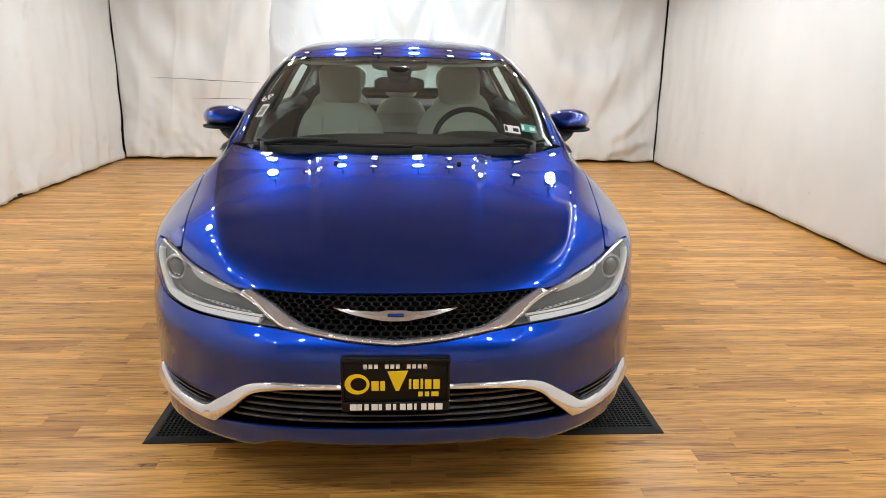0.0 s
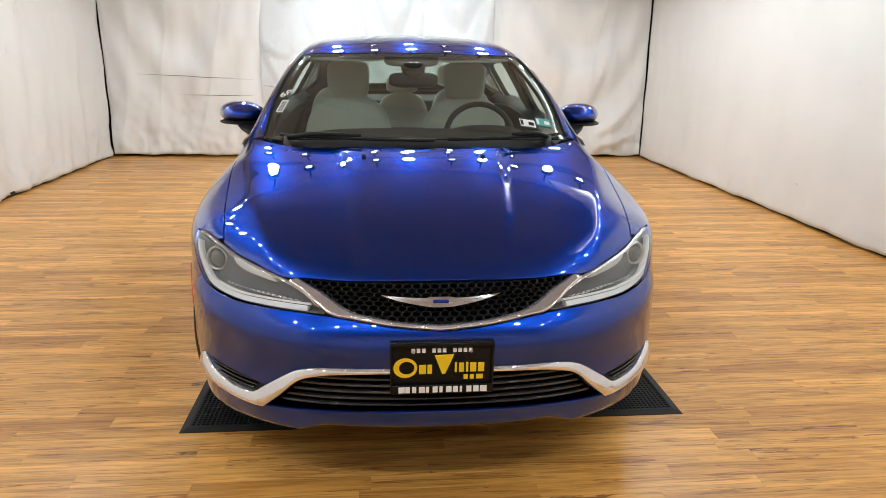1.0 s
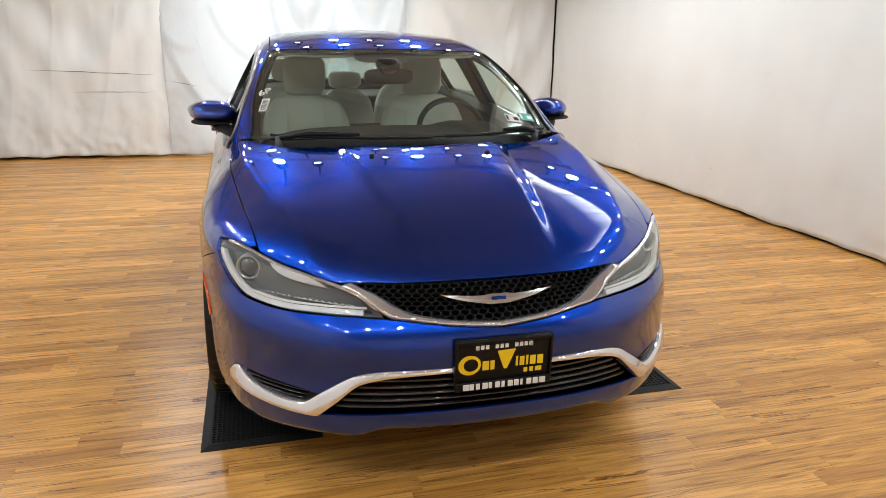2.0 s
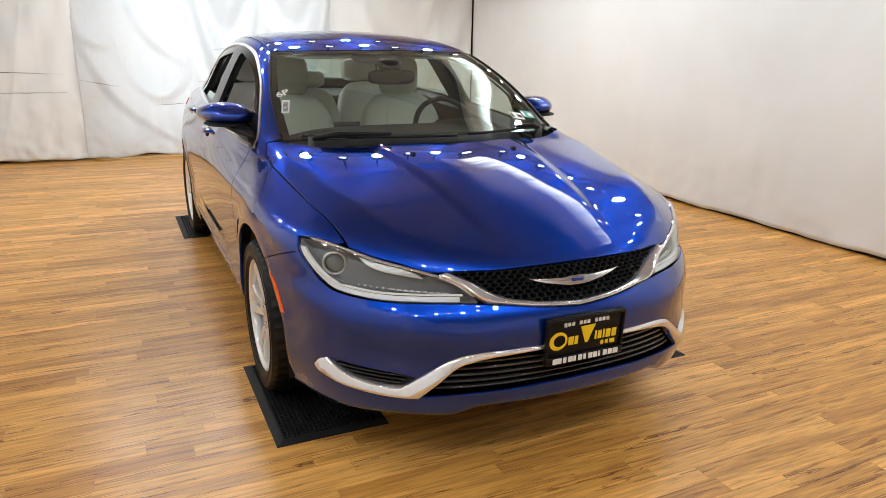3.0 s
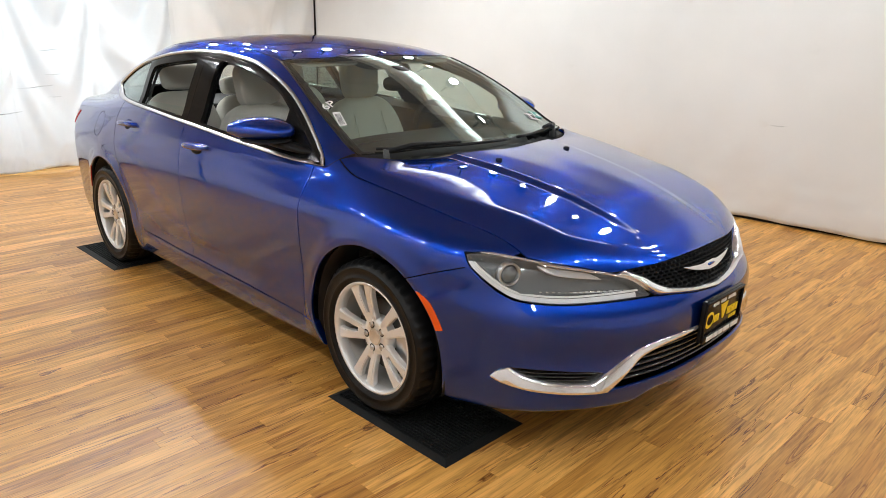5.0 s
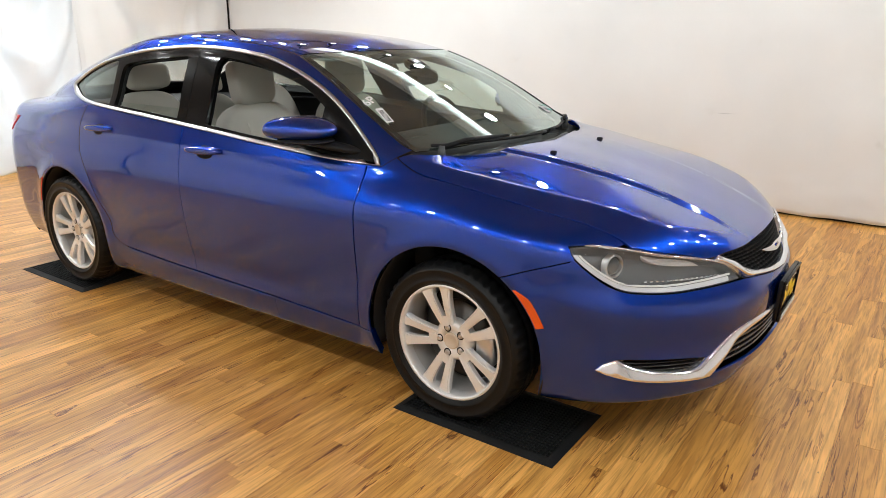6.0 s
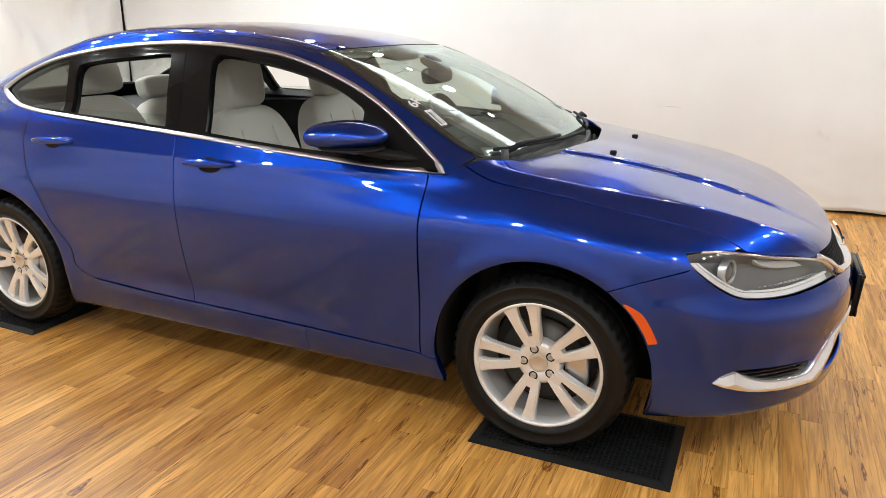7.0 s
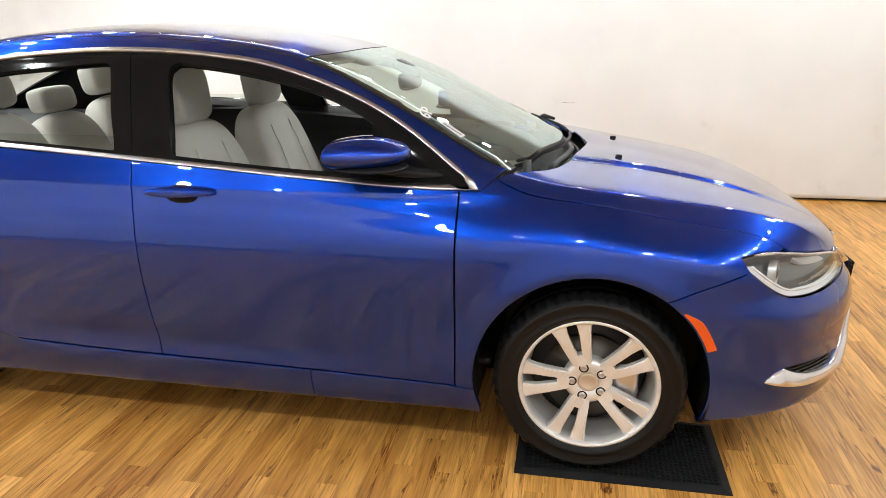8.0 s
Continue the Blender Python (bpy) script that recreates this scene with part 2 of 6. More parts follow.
def glass_material(name, tint, rough=0.0, shine_by=1.52, film=0.0):
    m = bpy.data.materials.new(name)
    m.use_nodes = True
    n, l = m.node_tree.nodes, m.node_tree.links
    n.remove(n["Principled BSDF"])
    clear, shine, mix, fr = n.new("ShaderNodeBsdfTransparent"), n.new("ShaderNodeBsdfGlossy"), n.new("ShaderNodeMixShader"), n.new("ShaderNodeLayerWeight")
    clear.inputs["Color"].default_value = (*tint, 1)
    shine.inputs["Roughness"].default_value, shine.inputs["Color"].default_value = rough, (0.90, 1.0, 0.95, 1)
    # gloss rises towards the edge, alike from both sides of the pane
    fr.inputs["Blend"].default_value = 0.5
    power, rise = n.new("ShaderNodeMath"), n.new("ShaderNodeMapRange")
    power.operation, power.inputs[1].default_value = "POWER", 5.0
    rise.inputs["To Min"].default_value, rise.inputs["To Max"].default_value = ((shine_by - 1) / (shine_by + 1)) ** 2, 1.0
    l.new(fr.outputs["Facing"], power.inputs[0]), l.new(power.outputs[0], rise.inputs["Value"])
    # both faces of the pane mirror: 2F / (1 + F)
    twice, plus, both = n.new("ShaderNodeMath"), n.new("ShaderNodeMath"), n.new("ShaderNodeMath")
    twice.operation, twice.inputs[1].default_value = "MULTIPLY", 2.0
    plus.operation, plus.inputs[1].default_value = "ADD", 1.0
    both.operation = "DIVIDE"
    l.new(rise.outputs[0], twice.inputs[0]), l.new(rise.outputs[0], plus.inputs[0])
    l.new(twice.outputs[0], both.inputs[0]), l.new(plus.outputs[0], both.inputs[1])
    smear, bp = n.new("ShaderNodeTexNoise"), n.new("ShaderNodeBump")
    smear.inputs["Scale"].default_value = 2.0
    bp.inputs["Strength"].default_value, bp.inputs["Distance"].default_value = 0.02, 0.01
    l.new(smear.outputs["Fac"], bp.inputs["Height"]), l.new(bp.outputs[0], shine.inputs["Normal"])
    l.new(both.outputs[0], mix.inputs[0]), l.new(clear.outputs[0], mix.inputs[1]), l.new(shine.outputs[0], mix.inputs[2])
    top = mix.outputs[0]
    if film:
        # a thin film of dust and wiped smears, its pale green also painting reflected haze
        dust, over, r = n.new("ShaderNodeBsdfDiffuse"), n.new("ShaderNodeMixShader"), n.new("ShaderNodeMapRange")
        dust.inputs["Color"].default_value = (0.62, 0.74, 0.67, 1)
        r.inputs["To Min"].default_value, r.inputs["To Max"].default_value = film * 0.6, film * 1.4
        l.new(smear.outputs["Fac"], r.inputs["Value"]), l.new(r.outputs[0], over.inputs[0])
        l.new(top, over.inputs[1]), l.new(dust.outputs[0], over.inputs[2])
        top = over.outputs[0]
    l.new(top, n["Material Output"].inputs["Surface"])
    return m


PAINT = paint_material()
BRIGHT = material("bright_metal", (0.90, 0.90, 0.92), rough=0.13, metal=1.0, mottle=0.03)
BLADE = material("gloss_blade", (0.014, 0.014, 0.015), rough=0.16, coat=0.7, mottle=0.1)
SATIN = material("satin_metal", (0.88, 0.88, 0.89), rough=0.24, metal=0.6, mottle=0.03)
CHROME = material("chrome", (0.86, 0.87, 0.90), rough=0.09, metal=0.85, mottle=0.03, rough_by=0.03)
SATIN = material("satin_metal", (0.62, 0.62, 0.63), rough=0.3, metal=1.0, mottle=0.04, rough_by=0.05)
GREYMETAL = material("dull_metal", (0.66, 0.655, 0.64), rough=0.42, metal=0.6, mottle=0.12)
HUBCAP = material("champagne_metal", (0.66, 0.56, 0.45), rough=0.4, metal=0.4, mottle=0.05)
ALLOY = material("silver_alloy", (0.84, 0.845, 0.85), rough=0.28, metal=0.45, coat=0.5, mottle=0.04, grain=0.03, scale=300)
BLACK = material("gloss_black", (0.008, 0.008, 0.009), rough=0.22, spec=0.22, mottle=0.1, rough_by=0.05)
TRIM = material("black_plastic", (0.010, 0.010, 0.011), rough=0.5, spec=0.25, mottle=0.15, grain=0.12, scale=500, bump_by=0.2)
GREYTRIM = material("grey_plastic", (0.10, 0.10, 0.10), rough=0.5, spec=0.4, mottle=0.15, grain=0.1, scale=400)
DARK = material("dark_void", (0.006, 0.006, 0.006), rough=0.9, mottle=0.2)
RUBBER = material("tyre_rubber", (0.006, 0.006, 0.0065), rough=0.42, spec=0.28, mottle=0.25, grain=0.15, scale=220, bump_by=0.3, rough_by=0.12)
MATRUB = material("mat_rubber", (0.012, 0.0125, 0.0135), rough=0.6, spec=0.3, mottle=0.25, grain=0.2, scale=120, bump_by=0.3)
LAMPBODY = material("lamp_housing", (0.15, 0.152, 0.16), rough=0.34, mottle=0.1, rough_by=0.1)
GUIDE = material("light_guide", (0.80, 0.81, 0.83), rough=0.2, mottle=0.08, coat=0.8)
PROJECTOR = material("projector_glass", (0.10, 0.105, 0.11), rough=0.05, coat=1.0, mottle=0.05)
REFLECTOR = material("ribbed_reflector", (0.80, 0.80, 0.80), rough=0.30, metal=0.7, mottle=0.1)
AMBER = material("amber_lens", (0.80, 0.095, 0.008), rough=0.2, coat=0.8, mottle=0.08)
REDLENS = material("red_lens", (0.5, 0.012, 0.012), rough=0.15, coat=0.8, mottle=0.08)
SEAMS = material("seat_seam", (0.60, 0.575, 0.52), rough=0.9, mottle=0.1)
SEATS = material("grey_seat_cloth", (0.62, 0.60, 0.54), rough=0.9, mottle=0.05, grain=0.08, scale=420, bump_by=0.4, sheen=0.25, spec=0.2)
LINER = material("headlining", (0.48, 0.465, 0.425), rough=0.95, mottle=0.05, grain=0.05, scale=300)
DASH = material("dashboard_plastic", (0.022, 0.022, 0.023), rough=0.6, mottle=0.1, grain=0.15, scale=380, bump_by=0.3)
WINDSCREEN = glass_material("clear_green_glass", (0.70, 0.86, 0.77), shine_by=2.0, film=0.012)
SIDEGLASS = glass_material("side_glass", (0.84, 0.90, 0.87))
DARKGLASS = glass_material("tinted_glass", (0.40, 0.43, 0.41), shine_by=1.55)
LENS = glass_material("lamp_lens", (0.95, 0.96, 0.97), shine_by=1.38)
MIRROR = material("mirror_face", (0.9, 0.9, 0.9), rough=0.01, metal=1.0, mottle=0)
DISC = material("brake_iron", (0.08, 0.072, 0.065), rough=0.4, metal=0.7, mottle=0.15, rough_by=0.1)
YELLOW = material("yellow_print", (0.90, 0.62, 0.02), rough=0.4, mottle=0.03)
WHITE = material("white_print", (0.85, 0.85, 0.84), rough=0.45, mottle=0.03)
TEAL = material("green_print", (0.08, 0.42, 0.36), rough=0.45, mottle=0.05)
CLOTH = cloth_material("white_sheeting", (0.75, 0.752, 0.745), 0.0)
SHEER = cloth_material("thin_white_sheeting", (0.77, 0.77, 0.765), 0.34)
FRAME = material("gloss_black_frame", (0.008, 0.008, 0.008), rough=0.10, spec=0.2, mottle=0.1)
DAYLIT = daylit_material()
CEILING = material("ceiling_board", (0.37, 0.34, 0.34), rough=0.9, mottle=0.12, grain=0.05, scale=30)
DARKSTEEL = material("dark_steel", (0.05, 0.05, 0.052), rough=0.5, metal=0.6, mottle=0.15)
JOINT = material("floor_joint", (0.22, 0.11, 0.04), rough=0.8, mottle=0.2)
WOOD = wood_material()
# wall colour near black, for the shade in the gaps between sheets
GAPWALL = material("gap_dark_wall", (0.06, 0.055, 0.05), rough=0.9, mottle=0.2)
BULB = material("lamp_glow", (1, 1, 1), mottle=0, emit=(1.0, 0.96, 0.90), emit_by=60.0)
PANE = material("daylight_pane", (0.9, 0.95, 1.0), mottle=0, emit=(0.86, 0.94, 1.0), emit_by=2.6)
SKIRT = material("black_skirting", (0.012, 0.011, 0.011), rough=0.6, mottle=0.2)


# ---- the car's shape: y runs back from the front axle, z up, x across ----
def spline(*pts):
    """A natural cubic curve through (s, v) points, straight beyond its ends."""
    s, v = np.array(pts, float).T
    n, h = len(s), np.diff(s)
    m = np.zeros(n)
    if n > 2:
        a = np.diag(2 * (h[:-1] + h[1:])) + np.diag(h[1:-1], 1) + np.diag(h[1:-1], -1)
        m[1:-1] = np.linalg.solve(a, 6 * np.diff(np.diff(v) / h))

    def at(q):
        q = np.asarray(q, float)
        i = np.clip(np.searchsorted(s, q) - 1, 0, n - 2)
        c = np.clip(q, s[0], s[-1])
        d, e, w = s[i + 1] - c, c - s[i], h[i]
        r = (m[i] * d**3 + m[i + 1] * e**3) / (6 * w) + (v[i] / w - m[i] * w / 6) * d + (v[i + 1] / w - m[i + 1] * w / 6) * e
        k0 = (v[1] - v[0]) / h[0] - h[0] * m[1] / 6
        k1 = (v[-1] - v[-2]) / h[-1] + h[-1] * m[-2] / 6
        return r + np.where(q < s[0], (q - s[0]) * k0, 0) + np.where(q > s[-1], (q - s[-1]) * k1, 0)
    return at


def smax(a, b, k):
    h = np.maximum(k - np.abs(a - b), 0) / k
    return np.maximum(a, b) + h * h * k / 4


def smin(a, b, k):
    return -smax(-a, -b, k)


def step(lo, hi, q):
    f = np.clip((q - lo) / (hi - lo), 0, 1)
    return f * f * (3 - 2 * f)


def bump(q, centre, wide):
    return np.exp(-(((q - centre) / wide) ** 2))


R_WHEEL, WHEELBASE, Z_AXLE = 0.326, 2.743, 0.337
half_width = spline((-1.1, 0.835), (-0.6, 0.872), (-0.3, 0.898), (0, 0.914), (0.5, 0.921), (1.2, 0.925), (2.2, 0.925), (2.75, 0.914), (3.2, 0.878), (3.6, 0.83), (3.95, 0.77))
flank = spline((0.1, -0.10), (0.18, -0.062), (0.26, -0.036), (0.34, -0.022), (0.46, -0.02), (0.6, -0.011), (0.72, -0.005), (0.79, -0.007), (0.84, -0.015), (0.9, -0.037), (0.97, -0.072), (1.05, -0.115), (1.15, -0.178))
shoulder = spline((0.3, 0.888), (0.57, 0.902), (1.0, 0.932), (1.2, 0.943), (2.06, 0.98), (2.8, 1.0))
nose = spline((0.1, -0.88), (0.17, -0.942), (0.23, -0.982), (0.29, -0.999), (0.36, -1.006), (0.44, -1.008), (0.52, -1.01), (0.575, -1.005), (0.605, -0.993), (0.63, -0.976), (0.65, -0.964), (0.68, -0.955), (0.72, -0.946), (0.76, -0.930), (0.85, -0.876))
tail = spline((0.1, 3.60), (0.2, 3.74), (0.35, 3.85), (0.5, 3.885), (0.7, 3.87), (0.9, 3.84), (1.1, 3.82))
top_line = spline((-1.05, 0.665), (-0.95, 0.722), (-0.86, 0.775), (-0.7, 0.845), (-0.5, 0.908), (-0.3, 0.957), (-0.1, 0.993), (0.1, 1.015), (0.3, 1.03), (0.7, 1.055), (1.2, 1.085), (2, 1.115), (2.8, 1.12), (3.2, 1.10), (3.6, 1.08), (3.9, 1.04))
top_fall = spline((-1, 0.95), (-0.6, 0.9), (-0.3, 0.93), (-0.1, 0.72), (0.1, 0.5), (0.4, 0.36), (1.0, 0.3), (2, 0.3), (3, 0.35), (3.9, 0.5))
roof_line = spline((-0.2, 0.872), (0.03, 0.992), (0.3, 1.113), (0.6, 1.247), (0.93, 1.380), (1.2, 1.448), (1.5, 1.486), (1.8, 1.502), (2.1, 1.497), (2.4, 1.466), (2.7, 1.392), (3.0, 1.298), (3.3, 1.18), (3.6, 1.04))
roof_fall = spline((0, 0.21), (0.3, 0.19), (0.6, 0.125), (1.0, 0.088), (1.6, 0.11), (2.4, 0.12), (3.2, 0.15))
# the hood's long crease: how far out it runs, how high, and how steeply the panel falls beyond it
crease = spline((-0.95, 0.475), (-0.75, 0.538), (-0.57, 0.592), (-0.45, 0.627), (-0.36, 0.650), (-0.26, 0.673), (-0.15, 0.697), (0.0, 0.724), (0.15, 0.746), (0.35, 0.765))
crease_top = spline((-0.95, 0.730), (-0.75, 0.814), (-0.57, 0.873), (-0.45, 0.901), (-0.36, 0.915), (-0.26, 0.929), (-0.15, 0.944), (0.0, 0.967), (0.15, 0.988), (0.35, 1.008))
waist = spline((-0.2, 0.56), (0.2, 0.72), (0.4, 0.778), (0.8, 0.818), (1.2, 0.842), (1.7, 0.852), (2.2, 0.838), (2.7, 0.785), (3.2, 0.705), (3.7, 0.6))


def body(x, y, z):
    """Negative inside the car's outer skin, about the distance to it in metres."""
    a = np.abs(x)
    lean = flank(z)
    side = a - half_width(y) - lean
    # the hollow along the doors, and the lips round the wheels
    side = side + 0.06 * step(0.79, 1.0, z) * step(1.3, 0.2, y)
    side = side + 0.017 * bump(z, 0.375, 0.07) * step(0.45, 1.1, y) * step(2.25, 1.95, y)
    side = side - 0.004 * bump(z, shoulder(y), 0.024) * step(0.25, 0.6, y) * step(3.4, 2.6, y)
    for c in (0.0, WHEELBASE):
        r = np.hypot(y - c, z - Z_AXLE)
        side = side - 0.012 * bump(r, 0.40, 0.055)
    square = step(0.30, 0.48, z)
    front = (nose(z) - 0.022 * bump(z, 0.52, 0.13) * bump(a, 0.5, 0.3) + (0.22 + 0.20 * square) * a**2 + (0.56 - 0.28 * square) * a**4 - y) / np.sqrt(1 + (1.04 * a + 0.64 * a**3) ** 2)
    rear = (y - tail(z) + 0.28 * a**2 + 0.2 * a**4) / 1.15
    fall = (0.09 * a**2 + 0.155 * a**4) * top_fall(y)
    # the hood is nearly flat up to a long crease, then falls away to the wing
    yc = np.clip(y, -1.0, 0.45)
    ac = crease(yc)
    past = a - ac
    hood_fall = (top_line(yc) - 0.006 - crease_top(yc)) * (a / ac) ** 2 + 0.42 * (0.5 * past + 0.5 * np.sqrt(past**2 + 0.012**2))
    fall = fall + (hood_fall - fall) * step(0.5, 0.25, y)
    ridge = 0.31 + 0.13 * np.clip(y, -1, 0.2)
    rise = 0.0115 * step(ridge + 0.06, ridge + 0.005, a) * step(-0.95, -0.5, y) * step(0.9, 0.2, y)
    rise = rise - 0.0035 * bump(a, 0.0, 0.13) * step(-0.85, -0.35, y) * step(0.5, 0.15, y)
    top = (z - top_line(y) + fall - rise + 0.006) / np.sqrt(1.06 + 0.5 * step(-0.5, -0.9, y))
    low = smax(side, smax(front, rear, 0.08), 0.11)
    low = smax(low, top, 0.055)
    low = smax(low, 0.165 + 0.035 * step(0.5, -0.4, y) + 0.04 * step(-0.4, -0.95, y) + 0.035 * step(0.46, 0.34, a) * step(-0.75, -0.95, y) - z, 0.03)
    cap = (z - roof_line(y) + roof_fall(y) * a**2) / np.sqrt(1.04 + 0.16 * step(1.2, 0.6, y) + 0.1 * step(2.3, 2.8, y))
    up = np.maximum(z - 1.0, -0.04)
    wall = (a - waist(y) + 0.43 * up + 0.25 * np.maximum(up, 0) ** 2) / 1.13
    green = smax(smax(cap, wall, 0.09), np.maximum(np.maximum(-0.1 - y, y - 3.75), 0.9 - z), 0.02)
    return smin(low, green, 0.022 + 0.05 * step(0.5, 0.78, a))


def skin(origin, way, reach):
    """Where rays from inside meet the skin, and its normals there."""
    lo, hi = np.zeros(way.shape[:-1]), np.zeros(way.shape[:-1]) + reach
    for _ in range(34):
        mid = (lo + hi) / 2
        p = origin + way * mid[..., None]
        out = body(p[..., 0], p[..., 1], p[..., 2]) > 0
        lo, hi = np.where(out, lo, mid), np.where(out, mid, hi)
    p = origin + way * hi[..., None]
    return p, slope(p)


def slope(p):
    e = 0.0015
    g = np.stack([body(*(np.moveaxis(p, -1, 0) + e * d[:, *([None] * (p.ndim - 1))])) - body(*(np.moveaxis(p, -1, 0) - e * d[:, *([None] * (p.ndim - 1))])) for d in np.eye(3)], -1)
    return g / np.maximum(np.linalg.norm(g, axis=-1, keepdims=True), 1e-9)


# ---- building blocks ----
def part(name, bm, mat, parent=None, label="", smooth=True):
    """Links a bmesh as one mesh object under a thing or a part."""
    me = bpy.data.meshes.new(name)
    bm.to_mesh(me)
    bm.free()
    return dress(me, name, mat, parent, label, smooth)


def dress(me, name, mat, parent=None, label="", smooth=True):
    me.materials.append(mat)
    if smooth:
        me.polygons.foreach_set("use_smooth", np.ones(len(me.polygons), bool))
    ob = new(name, me)
    if parent is not None:
        ob.parent = parent
    if label:
        tagged(ob, label=label)
    return ob


def box(bm, lo, hi, edge=0.0, m=None, segments=2):
    """A box with rounded edges, added to bm."""
    lo, hi = Vector(lo), Vector(hi)
    made = bmesh.ops.create_cube(bm, size=1.0, matrix=Matrix.Translation((lo + hi) / 2) @ Matrix.Diagonal((*(hi - lo), 1)))["verts"]
    geom = made
    if edge:
        es = list({e for v in made for e in v.link_edges})
        geom = bmesh.ops.bevel(bm, geom=es, offset=edge, segments=segments, profile=0.5, affect="EDGES")["verts"]
    if m is not None:
        geom = list({v for v in geom} | {v for v in made if v.is_valid})
        bmesh.ops.transform(bm, matrix=m, verts=geom)
    return bm


def lathe(bm, rows, n=48, m=None):
    """Turns a line of (x, r) round the x axis."""
    rings = []
    for x, r in rows:
        if r < 1e-6:
            rings.append([bm.verts.new((x, 0, 0))])
        else:
            rings.append([bm.verts.new((x, r * math.cos(2 * math.pi * k / n), r * math.sin(2 * math.pi * k / n))) for k in range(n)])
    for a, b in zip(rings, rings[1:]):
        for k in range(n):
            j = (k + 1) % n
            f = [a[k % len(a)], a[j % len(a)], b[j % len(b)], b[k % len(b)]]
            f = list(dict.fromkeys(f))
            if len(f) > 2:
                bm.faces.new(f)
    if m is not None:
        bmesh.ops.transform(bm, matrix=m, verts=[v for r in rings for v in r])
    return bm


def tube(bm, path, r, n=10, flat=1.0):
    """A round bar along points; r may be a number or one for each point; flat squeezes it in height."""
    path = [Vector(p) for p in path]
    rr = [r] * len(path) if isinstance(r, (int, float)) else r
    rings = []
    for k, p in enumerate(path):
        d = (path[min(k + 1, len(path) - 1)] - path[max(k - 1, 0)]).normalized()
        u = d.cross(Vector((0, 0, 1)) if abs(d.z) < 0.95 else Vector((1, 0, 0))).normalized()
        v = u.cross(d)
        rings.append([bm.verts.new(p + (u * math.cos(2 * math.pi * q / n) + v * flat * math.sin(2 * math.pi * q / n)) * rr[k]) for q in range(n)])
    for a, b in zip(rings, rings[1:]):
        for q in range(n):
            bm.faces.new((a[q], a[(q + 1) % n], b[(q + 1) % n], b[q]))
    bm.faces.new(rings[0][::-1]), bm.faces.new(rings[-1])
    return bm


def cushion(bm, size, power=4.0, shape=None, n=14):
    """A padded block of that size about the origin; shape(p) bends its points."""
    made = bmesh.ops.create_cube(bm, size=2.0)["verts"]
    bmesh.ops.subdivide_edges(bm, edges=list({e for v in made for e in v.link_edges}), cuts=n, use_grid_fill=True)
    for v in bm.verts:
        p = v.co
        k = (abs(p.x) ** power + abs(p.y) ** power + abs(p.z) ** power) ** (1 / power)
        q = Vector((p.x / k * size[0] / 2, p.y / k * size[1] / 2, p.z / k * size[2] / 2))
        v.co = shape(q) if shape else q
    return bm


def outline(pts, n=7, closed=True):
    """A smooth line through points of the plane; a point given twice is a corner."""
    pts = [np.array(p, float) for p in pts]
    out, k = [], len(pts)
    for i in range(k if closed else k - 1):
        p = [pts[(i + j) % k] if closed else pts[min(max(i + j, 0), k - 1)] for j in (-1, 0, 1, 2)]
        if np.allclose(p[1], p[2]):
            continue
        d = np.linalg.norm(p[2] - p[1])
        t1 = (p[2] - p[0]) / max(np.linalg.norm(p[2] - p[1]) + np.linalg.norm(p[1] - p[0]), 1e-9) * d if not np.allclose(p[0], p[1]) else p[2] - p[1]
        t2 = (p[3] - p[1]) / max(np.linalg.norm(p[3] - p[2]) + np.linalg.norm(p[2] - p[1]), 1e-9) * d if not np.allclose(p[2], p[3]) else p[2] - p[1]
        for s in np.linspace(0, 1, n, endpoint=False):
            out.append((2 * s**3 - 3 * s**2 + 1) * p[1] + (s**3 - 2 * s**2 + s) * t1 + (-2 * s**3 + 3 * s**2) * p[2] + (s**3 - s**2) * t2)
    if not closed:
        out.append(pts[-1])
    return np.array(out)


def distance(line):
    """The signed distance to a closed line, negative within it."""
    a, b = line, np.roll(line, -1, 0)
    d = b - a

    def at(u, v):
        u, v = np.asarray(u, float), np.asarray(v, float)
        best, inside = np.full(u.shape, 1e9), np.zeros(u.shape, bool)
        for (ax, ay), (dx, dy), (bx, by) in zip(a, d, b):
            h = np.clip(((u - ax) * dx + (v - ay) * dy) / max(dx * dx + dy * dy, 1e-12), 0, 1)
            best = np.minimum(best, (u - ax - h * dx) ** 2 + (v - ay - h * dy) ** 2)
            if by != ay:
                inside ^= ((ay > v) != (by > v)) & (u < dx * (v - ay) / dy + ax)
        return np.where(inside, -1, 1) * np.sqrt(best)
    return at


def grid(p, nrm):
    """Points and four-sided faces of a sheet of skin."""
    h, w = p.shape[:2]
    i = np.arange(h * w).reshape(h, w)
    f = np.stack([i[:-1, :-1], i[1:, :-1], i[1:, 1:], i[:-1, 1:]], -1).reshape(-1, 4)
    return [p.reshape(-1, 3), nrm.reshape(-1, 3), [tuple(q) for q in f.tolist()]]


